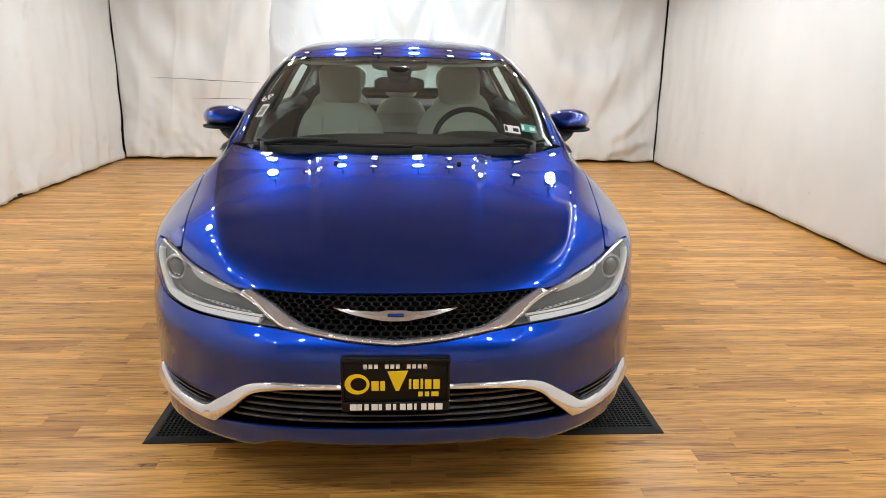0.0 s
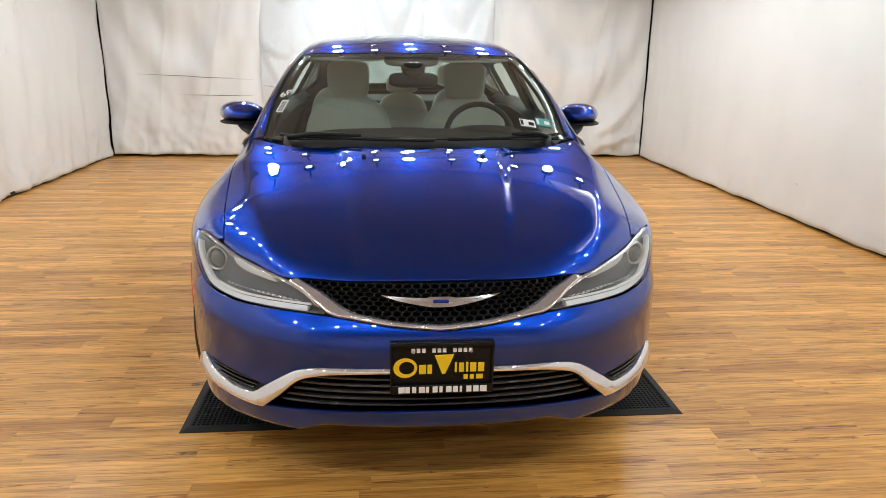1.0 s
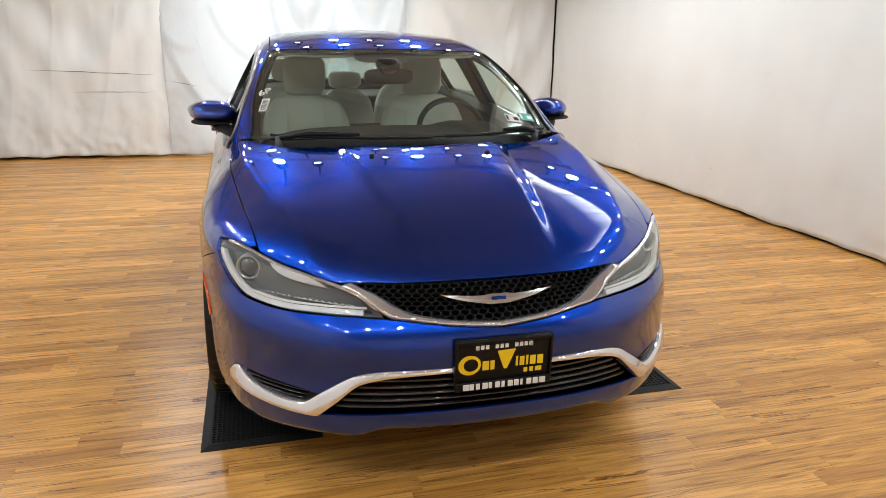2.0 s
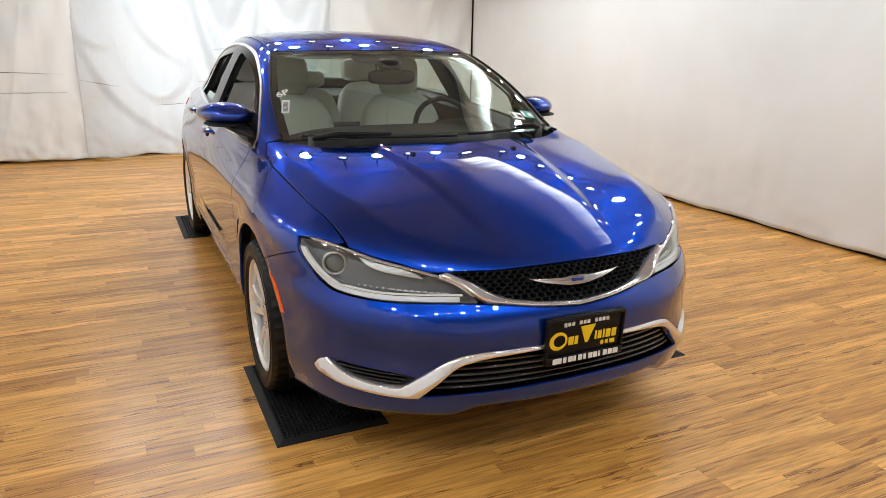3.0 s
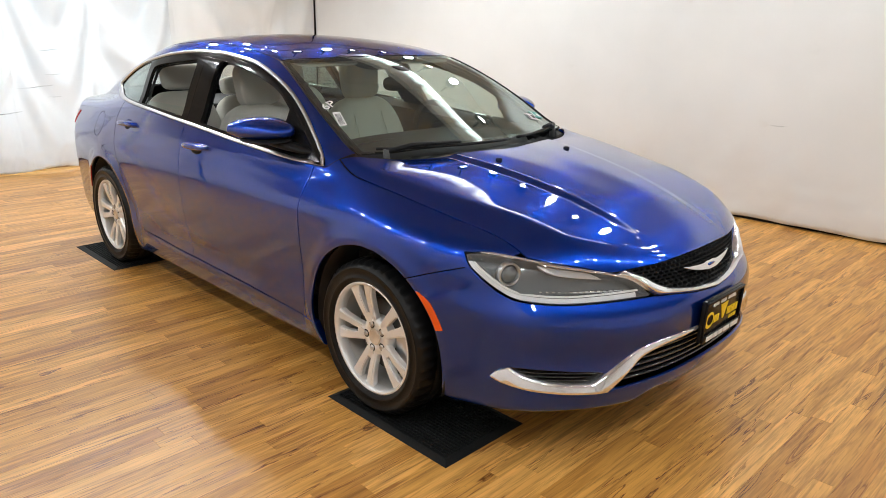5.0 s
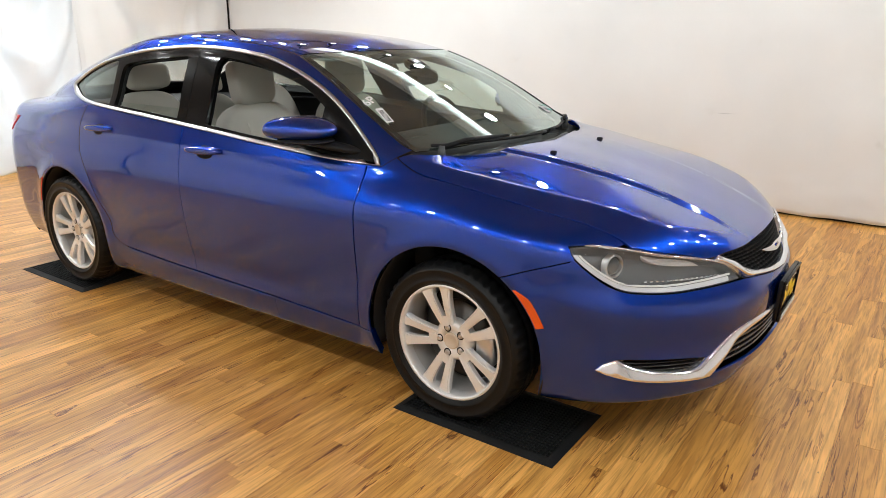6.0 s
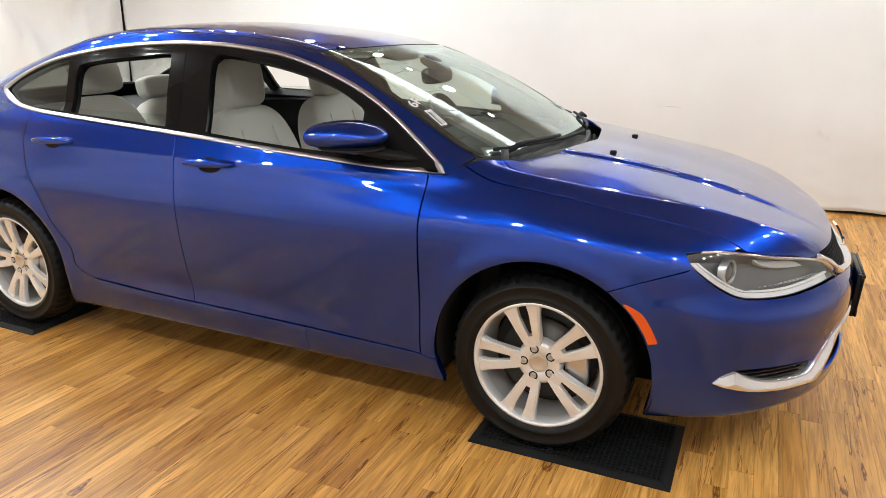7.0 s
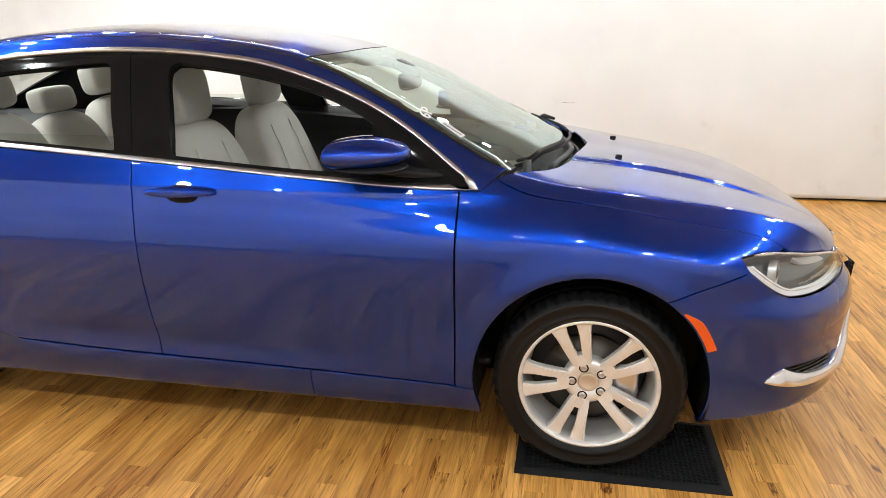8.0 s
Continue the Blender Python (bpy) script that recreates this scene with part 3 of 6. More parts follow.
def trim(sheet, keep):
    """Cuts a sheet along keep(points) = 0 and leaves the side where it is negative."""
    p, nrm, faces = sheet
    val = keep(p)
    ins = (val < 0).tolist()
    pts, nrms, extra, out = p, nrm, {}, []
    addp, addn = [], []
    base = len(p)
    for f in faces:
        c = [ins[k] for k in f]
        if all(c):
            out.append(f)
        elif any(c):
            g = []
            for q, k in enumerate(f):
                j = f[(q + 1) % len(f)]
                if ins[k]:
                    g.append(k)
                if ins[k] != ins[j]:
                    key = (k, j) if k < j else (j, k)
                    if key not in extra:
                        s = val[key[0]] / (val[key[0]] - val[key[1]])
                        s = min(max(s, 0.002), 0.998)
                        addp.append(p[key[0]] * (1 - s) + p[key[1]] * s)
                        addn.append(nrm[key[0]] * (1 - s) + nrm[key[1]] * s)
                        extra[key] = base + len(addp) - 1
                    g.append(extra[key])
            if len(g) > 2:
                out.append(tuple(g))
    if addp:
        pts, nrms = np.concatenate([p, np.array(addp)]), np.concatenate([nrm, np.array(addn)])
    used = np.unique(np.concatenate([np.array(f) for f in out])) if out else np.array([], int)
    new_at = np.full(len(pts), -1)
    new_at[used] = np.arange(len(used))
    return [pts[used], nrms[used], [tuple(int(new_at[k]) for k in f) for f in out]]


def shell(name, sheet, mat, parent, cuts=(), raise_by=0.0, depth=0.012, mirror=False, label="", lining=None):
    """A panel of the skin: the sheet cut to shape, lifted or sunk, its edges turned in by depth."""
    for c in cuts:
        sheet = trim(sheet, c)
    p, nrm, faces = sheet
    nrm = nrm / np.linalg.norm(nrm, axis=1, keepdims=True)
    p = p + nrm * (raise_by if not callable(raise_by) else raise_by(p)[:, None])
    if mirror:
        p, nrm = p * (-1, 1, 1), nrm * (-1, 1, 1)
        faces = [f[::-1] for f in faces]
    # faces must look outward
    f0 = faces[len(faces) // 2]
    if np.dot(np.cross(p[f0[1]] - p[f0[0]], p[f0[2]] - p[f0[0]]), nrm[f0[0]]) < 0:
        faces = [f[::-1] for f in faces]
    allp, alln = [p], [nrm]
    plain = list(faces)
    if depth:
        count = {}
        for f in faces:
            for q, k in enumerate(f):
                j = f[(q + 1) % len(f)]
                count[(k, j)] = count.get((k, j), 0) + 1
        rim = [e for e in count if (e[1], e[0]) not in count]
        ids = {}
        for k in [v for e in rim for v in e]:
            ids.setdefault(k, len(ids))
        out = np.zeros((len(ids), 3))
        for k, j in rim:
            d = np.cross(p[j] - p[k], nrm[k])
            d = d / max(np.linalg.norm(d), 1e-9)
            out[ids[k]] += d
            out[ids[j]] += d
        out = out / np.maximum(np.linalg.norm(out, axis=1, keepdims=True), 1e-9)
        keys = np.array(list(ids))
        n0, n1 = len(p), len(p) + len(keys)
        lip = min(0.0018, depth * 0.4)
        allp += [p[keys] + out * lip * 0.6 - nrm[keys] * lip, p[keys] + out * lip * 0.6 - nrm[keys] * depth]
        alln += [out * 0.85 + nrm[keys] * 0.3, out]
        for k, j in rim:
            a, b = ids[k], ids[j]
            faces.append((j, k, n0 + a, n0 + b))
            faces.append((n0 + b, n0 + a, n1 + a, n1 + b))
    outer = len(plain)
    if lining is not None:
        n2 = sum(len(a) for a in allp)
        allp.append(p - nrm * depth)
        alln.append(-nrm)
        faces += [tuple(n2 + k for k in f[::-1]) for f in plain]
    p, nrm = np.concatenate(allp), np.concatenate(alln)
    me = bpy.data.meshes.new(name)
    me.from_pydata(p.tolist(), [], faces)
    me.validate()
    ob = dress(me, name, mat, parent, label)
    if lining is not None:
        me.materials.append(lining)
        me.polygons.foreach_set("material_index", [int(k >= outer) for k in range(len(me.polygons))])
    nrm = nrm / np.maximum(np.linalg.norm(nrm, axis=1, keepdims=True), 1e-9)
    if len(me.vertices) == len(nrm) and not callable(raise_by):
        me.normals_split_custom_set_from_vertices(nrm.tolist())
    return ob


def empty(name):
    ob = new(name)
    ob.empty_display_size = 0.1
    return ob


# ---- the room: strip floor, hung sheeting on all sides, ceiling with spot lamps ----
X_WEST, X_EAST, Y_BACK, Y_FRONT, Z_CEIL = -3.66, 3.47, 6.62, -5.4, 3.3


def floor_and_ceiling():
    bm = box(bmesh.new(), (X_WEST - 0.3, Y_FRONT - 0.3, -0.12), (X_EAST + 0.3, Y_BACK + 0.42, -0.004))
    floor = tagged(part("floor", bm, JOINT, smooth=False), "varnished pale wood strip floor with dark veins", "floor", kind="structure")
    bm = box(bmesh.new(), (X_WEST - 0.3, Y_FRONT - 0.3, Z_CEIL), (X_EAST + 0.3, Y_BACK + 0.42, Z_CEIL + 0.15))
    for k in range(9):
        y = -4.8 + 1.35 * k
        box(bm, (X_WEST, y, Z_CEIL - 0.1), (X_EAST, y + 0.09, Z_CEIL), 0.006)
    tagged(part("ceiling", bm, CEILING, smooth=False), "pale boarded ceiling with low joists", "ceiling", kind="structure")
    for name, lo, hi in (("wall_west", (X_WEST - 0.3, Y_FRONT - 0.3, 0), (X_WEST - 0.14, Y_BACK + 0.42, Z_CEIL)),
                         ("wall_east", (X_EAST + 0.14, Y_FRONT - 0.3, 0), (X_EAST + 0.3, Y_BACK + 0.42, Z_CEIL)),
                         ("wall_south", (X_WEST - 0.14, Y_FRONT - 0.3, 0), (X_EAST + 0.14, Y_FRONT - 0.14, Z_CEIL))):
        tagged(part(name, box(bmesh.new(), lo, hi), GAPWALL, smooth=False), "wall behind hung sheeting, coloured dark for shaded gaps", "wall", kind="structure")
    bm = bmesh.new()
    y0, y1 = Y_BACK + 0.26, Y_BACK + 0.42
    box(bm, (X_WEST - 0.14, y0, 0), (-1.35, y1, Z_CEIL))
    box(bm, (1.35, y0, 0), (X_EAST + 0.14, y1, Z_CEIL))
    box(bm, (-1.35, y0, 0), (1.35, y1, 0.15))
    box(bm, (-1.35, y0, 3.0), (1.35, y1, Z_CEIL))
    tagged(part("wall_north", bm, GAPWALL, smooth=False), "wall with a wide window behind sheeting, coloured dark for shaded gaps", "wall", kind="structure")
    window = empty("window_1")
    window.location = (0, y1, 0.15)
    tagged(window, "wide window glowing with daylight behind a curtain", "window", kind="structure")
    bm = box(bmesh.new(), (-1.35, 0.02, 0), (1.35, 0.03, 2.85))
    part("pane", bm, PANE, window, smooth=False)
    bm = bmesh.new()
    for x in (-1.35, -0.02, 1.29):
        box(bm, (x, -0.05, 0), (x + 0.05, 0.018, 2.85), 0.004)
    part("window_frame", bm, WHITE, window, smooth=False)
    return floor


def hung(name, start, end, height, folds, mat, label, seed, gather=0.0, ripple=0.0, hem=0.02, n=220, rows=90, foot=0.012, sags=(), tears=(), slack=1.0, swags=()):
    """A sheet hung between two points of the plan, with folds, sags and a creased hem."""
    a, b = Vector((*start, 0)), Vector((*end, 0))
    d = b - a
    side = Vector((-d.y, d.x, 0)).normalized()
    length = d.length
    # swags: bowed folds (start, bend, end, how far they stand out), hanging over on their lower side
    lines_of = []
    for p0, p1, p2, out in swags:
        f = np.linspace(0, 1, 28)[:, None]
        lines_of.append(((1 - f) ** 2 * np.array(p0) + 2 * f * (1 - f) * np.array(p1) + f**2 * np.array(p2), out))

    def swag(s, h):
        sum_of = 0.0
        for line, out in lines_of:
            dx, dz = line[:, 0] - s, line[:, 1] - h
            k = int((dx * dx + dz * dz).argmin())
            far = math.hypot(dx[k], dz[k])
            if far > 0.7:
                continue
            fade = math.sin(math.pi * (0.06 + 0.88 * k / 27))
            j = min(k, 26)
            t = line[j + 1] - line[j]
            # which side of the fold the point lies on: hollow below, sloping back above
            up = (t[0] * -dz[k] - t[1] * -dx[k]) * (1 if t[0] > 0 else -1)
            sum_of += out * fade * (math.exp(-far / 0.22) if up > 0 else 0.5 + 0.5 * math.cos(math.pi * min(far / 0.13, 1)))
        return sum_of

    def at(s, z):
        low = math.exp(-z * 7)
        q = Vector((s * 1.1, z * 0.5, seed))
        depth = 0.09 * folds * noise.noise(q) + 0.035 * folds * (0.5 - abs(noise.noise(Vector((s * 2.1 + z * 1.2, z * 0.8, seed + 3)))) * 1.6)
        if gather:
            depth += gather * (0.5 + 0.5 * z) * math.sin(s * 13 + 2.6 * noise.noise(Vector((s, z * 1.4, seed)))) * 0.5
            depth += gather * 1.2 * noise.noise(Vector((s * 2.2 + z * 1.5, z * 3.0, seed + 9)))
        depth += ripple * 0.02 * noise.noise(Vector((s * 5, z * 7, seed + 5)))
        depth += slack * low * (0.05 * noise.noise(Vector((s * 3.2, z * 9, seed + 7))) + 0.03 * noise.noise(Vector((s * 9, z * 30, seed + 2))))
        # sags: slack folds that run down from the top like a shallow arc
        for c, w in sags:
            h = (s - c) / w
            if abs(h) < 1.6:
                depth += (0.10 if gather else 0.05) * math.sin(7.0 * (z * height - 0.6 * h * h) + 0.8 * c) * math.exp(-h * h) * min(1, 3 * z)
        if lines_of:
            depth += swag(s, z * height)
        zz = foot + z * (height - foot) + (1 - z) ** 6 * hem * (0.5 + noise.noise(Vector((s * 2.4, 0, seed + 11))))
        return a + d * (s / length) + side * depth + Vector((0, 0, max(zz, foot)))
    bm = bmesh.new()
    vs = []
    for i in range(rows + 1):
        vs.append([bm.verts.new(at(k / n * length, i / rows)) for k in range(n + 1)])
    for i in range(rows):
        for k in range(n):
            bm.faces.new((vs[i][k], vs[i][k + 1], vs[i + 1][k + 1], vs[i + 1][k]))
    ob = part(name, bm, mat)
    so = ob.modifiers.new("thick", "SOLIDIFY")
    so.thickness, so.offset = 0.004, 0
    for s0, z0, s1, z1 in tears:
        bm = bmesh.new()
        pts = [at(s0 + (s1 - s0) * k / 20, (z0 + (z1 - z0) * k / 20) / height) + side * 0.004 + Vector((0, 0, 0.006 * noise.noise(Vector((k * 0.5, s0, 0))))) for k in range(21)]
        tube(bm, pts, [(0.0015 + 0.004 * math.sin(math.pi * k / 20)) * min(1, 0.2 + abs(s1 - s0)) for k in range(21)], 6, 0.6)
        part("tear", bm, SKIRT, ob, "dark slit in the sheeting")
    return tagged(ob, label, "curtain", "sheeting hung round the room")


def sheeting():
    hung("curtain", (X_WEST, Y_BACK - 0.03), (X_WEST, Y_FRONT), Z_CEIL - 0.02, 0.7, CLOTH, "off-white canvas sheeting hung flat along the wall", 1.0, ripple=1.0)
    hung("curtain", (X_EAST, Y_FRONT), (X_EAST, Y_BACK - 0.02), Z_CEIL - 0.02, 0.28, CLOTH, "off-white canvas sheeting hung smooth with scuffed hem", 2.0, ripple=0.5, slack=0.35, n=260, tears=((5.46, 0.80, 5.60, 0.803), (10.40, 0.56, 10.42, 0.575), (9.5, 0.36, 9.51, 0.37), (8.2, 0.30, 8.23, 0.31)))
    hung("curtain", (-1.64, Y_BACK), (X_WEST + 0.02, Y_BACK), Z_CEIL - 0.02, 1.0, CLOTH, "off-white sheeting with creases and a loose hem", 3.0, ripple=1.5, hem=0.04, sags=((1.0, 0.6),), tears=((0.17, 1.0, 1.6, 1.055), (0.17, 0.794, 1.1, 0.79)))
    hung("curtain", (1.34, Y_BACK - 0.03), (-1.68, Y_BACK - 0.03), Z_CEIL - 0.02, 1.0, SHEER, "thin gathered white sheeting lit from behind by daylight", 4.0, gather=0.045, ripple=1.5, hem=0.04, sags=((0.45, 0.35), (1.3, 0.3)), tears=((1.72, 0.66, 2.23, 0.62), (1.33, 1.05, 1.48, 1.045), (1.24, 1.31, 1.52, 1.29), (2.6, 0.86, 3.0, 0.93), (1.40, 0.93, 1.72, 0.90), (1.33, 0.80, 1.46, 0.80)), rows=120, n=380,
         swags=(((2.98, 1.6), (2.75, 0.55), (1.85, 0.15), 0.085), ((2.55, 1.25), (2.15, 0.25), (1.72, 1.25), 0.075), ((2.40, 1.95), (2.28, 1.30), (1.78, 1.18), 0.07), ((2.95, 1.52), (2.85, 1.33), (2.62, 1.37), 0.055), ((1.05, 2.1), (0.9, 1.45), (0.45, 1.5), 0.05), ((1.0, 1.7), (0.7, 1.0), (0.25, 1.25), 0.05), ((2.9, 2.3), (2.7, 1.9), (2.5, 2.05), 0.04)))
    hung("curtain", (X_EAST - 0.012, Y_BACK), (1.30, Y_BACK), Z_CEIL - 0.02, 1.1, CLOTH, "off-white sheeting bunched softly on the floor", 5.0, ripple=1.5, hem=0.05, sags=((0.9, 0.7),), swags=(((0.1, 0.9), (0.4, 0.35), (0.75, 0.30), 0.05), ((0.05, 0.45), (0.35, 0.12), (0.8, 0.12), 0.06), ((0.5, 2.0), (0.6, 1.0), (0.95, 0.5), 0.04)))
    hung("curtain", (X_WEST, Y_FRONT), (X_EAST, Y_FRONT), Z_CEIL - 0.02, 1.0, CLOTH, "off-white sheeting closing the end of the room", 6.0, ripple=1.0, n=140, rows=40)
    for name, lo, hi in (("baseboard", (X_WEST - 0.13, Y_FRONT, 0.0), (X_WEST - 0.03, Y_BACK, 0.045)), ("baseboard", (X_EAST + 0.03, Y_FRONT, 0.0), (X_EAST + 0.13, Y_BACK, 0.045))):
        tagged(part(name, box(bmesh.new(), lo, hi, 0.004), SKIRT), "dark strip under the hanging sheeting", "baseboard", kind="structure")


def spot_lamp(x, y, z):
    lamp = empty("spot_lamp")
    lamp.location = (x, y, z)
    tagged(lamp, "small dark ceiling spot lamp with bright bulb", "lamp", "spot lamps on the ceiling")
    turn = pose(0, 0, 0, 0, 90, 0)
    bm = lathe(bmesh.new(), [(0.0, 0.0), (0.0, 0.045), (-0.02, 0.062), (-0.12, 0.066), (-0.125, 0.06), (-0.06, 0.05), (-0.05, 0.0)], 24, turn @ pose(0, 0, 0, 0, 0, 180))
    part("can", bm, DARKSTEEL, lamp)
    bm = lathe(bmesh.new(), [(0.075, 0.0), (0.085, 0.036), (0.10, 0.038), (0.110, 0.031), (0.115, 0.0)], 20, turn)
    part("bulb", bm, BULB, lamp)
    bm = bmesh.new()
    tube(bm, [(0, 0, 0), (0, 0, Z_CEIL - z)], 0.012, 8)
    part("stem", bm, DARKSTEEL, lamp)
    return lamp


def daylit_panel(x0, x1, y0, y1, z):
    """An added daylit panel below the ceiling, there for its bright reflected band."""
    lamp = empty("daylit_panel")
    lamp.location = ((x0 + x1) / 2, (y0 + y1) / 2, z)
    tagged(lamp, "long daylit ceiling panel, added for its streaked reflection", "lamp")
    w, d = (x1 - x0) / 2, (y1 - y0) / 2
    bm = box(bmesh.new(), (-w, -d, 0.03), (w, d, 0.10), 0.01)
    box(bm, (-w, -d, -0.01), (-w + 0.03, d, 0.04), 0.005), box(bm, (w - 0.03, -d, -0.01), (w, d, 0.04), 0.005)
    part("housing", bm, WHITE, lamp, smooth=False)
    bm = bmesh.new()
    n = max(int(2 * d / 0.6), 1)
    for k in range(n):
        box(bm, (-w + 0.035, -d + 2 * d * k / n + 0.012, 0.0), (w - 0.035, -d + 2 * d * (k + 1) / n - 0.012, 0.02), 0.006)
    tagged(part("diffuser", bm, DAYLIT, lamp, "pleated plastic with daylight streaks put into its glow", smooth=False))
    for k in (-0.7, 0.7):
        bm = bmesh.new()
        tube(bm, [(0, k * d, 0.09), (0, k * d, Z_CEIL - z)], 0.008, 8)
        part("hanger", bm, DARKSTEEL, lamp)


# ---- the car, skin first ----
Y_MID = 0.1
GAP = 0.003


def turn_of(p):
    """The angle round the nose, in degrees, 0 straight ahead."""
    return np.degrees(np.arctan2(np.abs(p[:, 0]), Y_MID - p[:, 1]))


def side_sheet(y0, y1, f0, f1, dy=0.012, df=0.75):
    y, f = np.meshgrid(np.linspace(y0, y1, max(int((y1 - y0) / dy), 2)), np.radians(np.linspace(f0, f1, max(int((f1 - f0) / df), 2))))
    o = np.stack([y * 0 - 0.2, y, y * 0 + 0.65], -1)
    return grid(*skin(o, np.stack([-np.cos(f), y * 0, np.sin(f)], -1), 1.2))


def front_sheet(t1, z0, z1, t0=None, dt=0.55, dz=0.007):
    t0 = -t1 if t0 is None else t0
    t, z = np.meshgrid(np.radians(np.linspace(t0, t1, int((t1 - t0) / dt))), np.linspace(z0, z1, int((z1 - z0) / dz)))
    o = np.stack([t * 0, t * 0 + Y_MID, z], -1)
    return grid(*skin(o, np.stack([np.sin(t), -np.cos(t), t * 0], -1), 1.6))


def top_sheet(half, y0, y1, dx=0.014, dy=0.012):
    x, y = np.meshgrid(np.linspace(-half, half, int(2 * half / dx)), np.linspace(y0, y1, int((y1 - y0) / dy)))
    o = np.stack([x, y, x * 0 + 0.6], -1)
    return grid(*skin(o, np.stack([x * 0, x * 0, x * 0 + 1], -1), 1.2))


def on_nose(t, z):
    """The point of the skin at an angle (degrees, negative to the right side) and height, and its normal."""
    t = np.radians(np.asarray(t, float))
    z = np.asarray(z, float) + 0 * t
    return skin(np.stack([t * 0, t * 0 + Y_MID, z], -1), np.stack([np.sin(t), -np.cos(t), t * 0], -1), 1.6)


hood_side = spline((-0.6, 0.706), (-0.5, 0.722), (-0.4, 0.738), (-0.2, 0.764), (0.0, 0.786), (0.15, 0.792), (0.25, 0.786), (0.35, 0.765))
hood_back = spline((0, 0.028), (0.35, 0.088), (0.68, 0.245), (0.76, 0.325))
screen_base = spline((0, 0.135), (0.24, 0.155), (0.49, 0.22), (0.68, 0.288), (0.72, 0.31))
wiper_line = spline((0, 0.068), (0.24, 0.095), (0.49, 0.185), (0.68, 0.28), (0.72, 0.31))
screen_side = spline((0.2, 0.705), (0.31, 0.702), (0.45, 0.694), (0.65, 0.672), (0.79, 0.645), (0.94, 0.61), (1.06, 0.582))
screen_top = spline((0, 0.985), (0.3, 0.998), (0.5, 1.032), (0.6, 1.06))
roof_side = spline((1.06, 0.582), (1.3, 0.574), (1.8, 0.56), (2.3, 0.552), (2.6, 0.555), (3.0, 0.575), (3.3, 0.60), (3.8, 0.62))
door_sill = spline((0.3, 0.284), (0.9, 0.303), (1.55, 0.315), (2.0, 0.327), (2.2, 0.34))
belt = spline((0.39, 0.969), (0.57, 0.973), (0.80, 0.985), (1.06, 1.003), (1.33, 1.023), (1.64, 1.042), (1.98, 1.061), (2.37, 1.079), (2.59, 1.09))
door_cut = spline((0.28, 1.566), (0.44, 1.579), (0.65, 1.592), (0.86, 1.597), (0.96, 1.606), (1.055, 1.622), (1.2, 1.655), (1.33, 1.684), (1.42, 1.708))
rear_cut = spline((0.30, 2.06), (0.335, 2.15), (0.36, 2.225), (0.45, 2.29), (0.55, 2.352), (0.72, 2.452), (0.86, 2.525), (0.95, 2.565), (1.06, 2.58), (1.2, 2.58))
fascia_top = spline((0, 0.605), (6.8, 0.614), (14.2, 0.629), (18.6, 0.636), (24, 0.637), (30, 0.635), (37, 0.632), (43, 0.637), (47, 0.649), (50, 0.674), (53, 0.712), (56, 0.76))


hood_edge = spline((0, 0.737), (9, 0.737), (19, 0.735), (23.5, 0.7345), (27, 0.7305), (33, 0.7515), (38.5, 0.767), (44.5, 0.787), (48, 0.795))


def seam(t):
    return 0.734 - 0.0056 * (t - 57.5) - 0.00005 * (t - 57.5) ** 2


S = 0.95
lamp_line = outline([(56.3, 0.792), (56.3, 0.792), (55.4, 0.755), (53, 0.715), (50, 0.678), (46.8, 0.651), (43, 0.640), (37, 0.635), (30, 0.638), (24, 0.640), (18.9, 0.639), (18.9, 0.639), (20.9, 0.674), (23.4, 0.703), (27, 0.725), (33, 0.747), (38.5, 0.763), (44.5, 0.783), (51, 0.797)])
grille_low = outline([(24.8, 0.733), (22.6, 0.717), (20.3, 0.70), (17.6, 0.672), (14.6, 0.651), (11.4, 0.640), (6.8, 0.629), (0, 0.621)], closed=False)
band_low = outline([(26.2, 0.722), (23.2, 0.701), (21.0, 0.676), (18.2, 0.640), (14.2, 0.631), (6.8, 0.616), (0, 0.607)], closed=False)
sweep_top = outline([(50.6, 0.358), (49.2, 0.383), (47.0, 0.402), (47.0, 0.402), (45.4, 0.386), (43, 0.369), (39, 0.354), (35, 0.349), (32, 0.352), (31, 0.362), (29.9, 0.378), (27.3, 0.412), (24, 0.452), (21.5, 0.470), (18.0, 0.481), (14, 0.485), (7.8, 0.489), (0, 0.490)], closed=False)
sweep_low = outline([(50.6, 0.358), (47, 0.342), (44.3, 0.332), (39, 0.321), (33, 0.317), (29.2, 0.321), (29.2, 0.321), (25.7, 0.379), (22.9, 0.429), (20, 0.451), (16, 0.465), (7.8, 0.475), (0, 0.476)], closed=False)
fog_top = outline([(47.0, 0.402), (44, 0.403), (40, 0.400), (35, 0.396), (31.7, 0.392), (29.4, 0.386)], closed=False)
mouth_low = outline([(29.2, 0.321), (26, 0.327), (19.4, 0.336), (7.6, 0.343), (0, 0.344)], closed=False)


def lines(*ls):
    return np.concatenate(ls) * (math.radians(1) * S, 1)


def mirrored(l):
    """Half an outline that ends on the middle line, completed to both sides."""
    return np.concatenate([l, (l * (-1, 1))[::-1]])


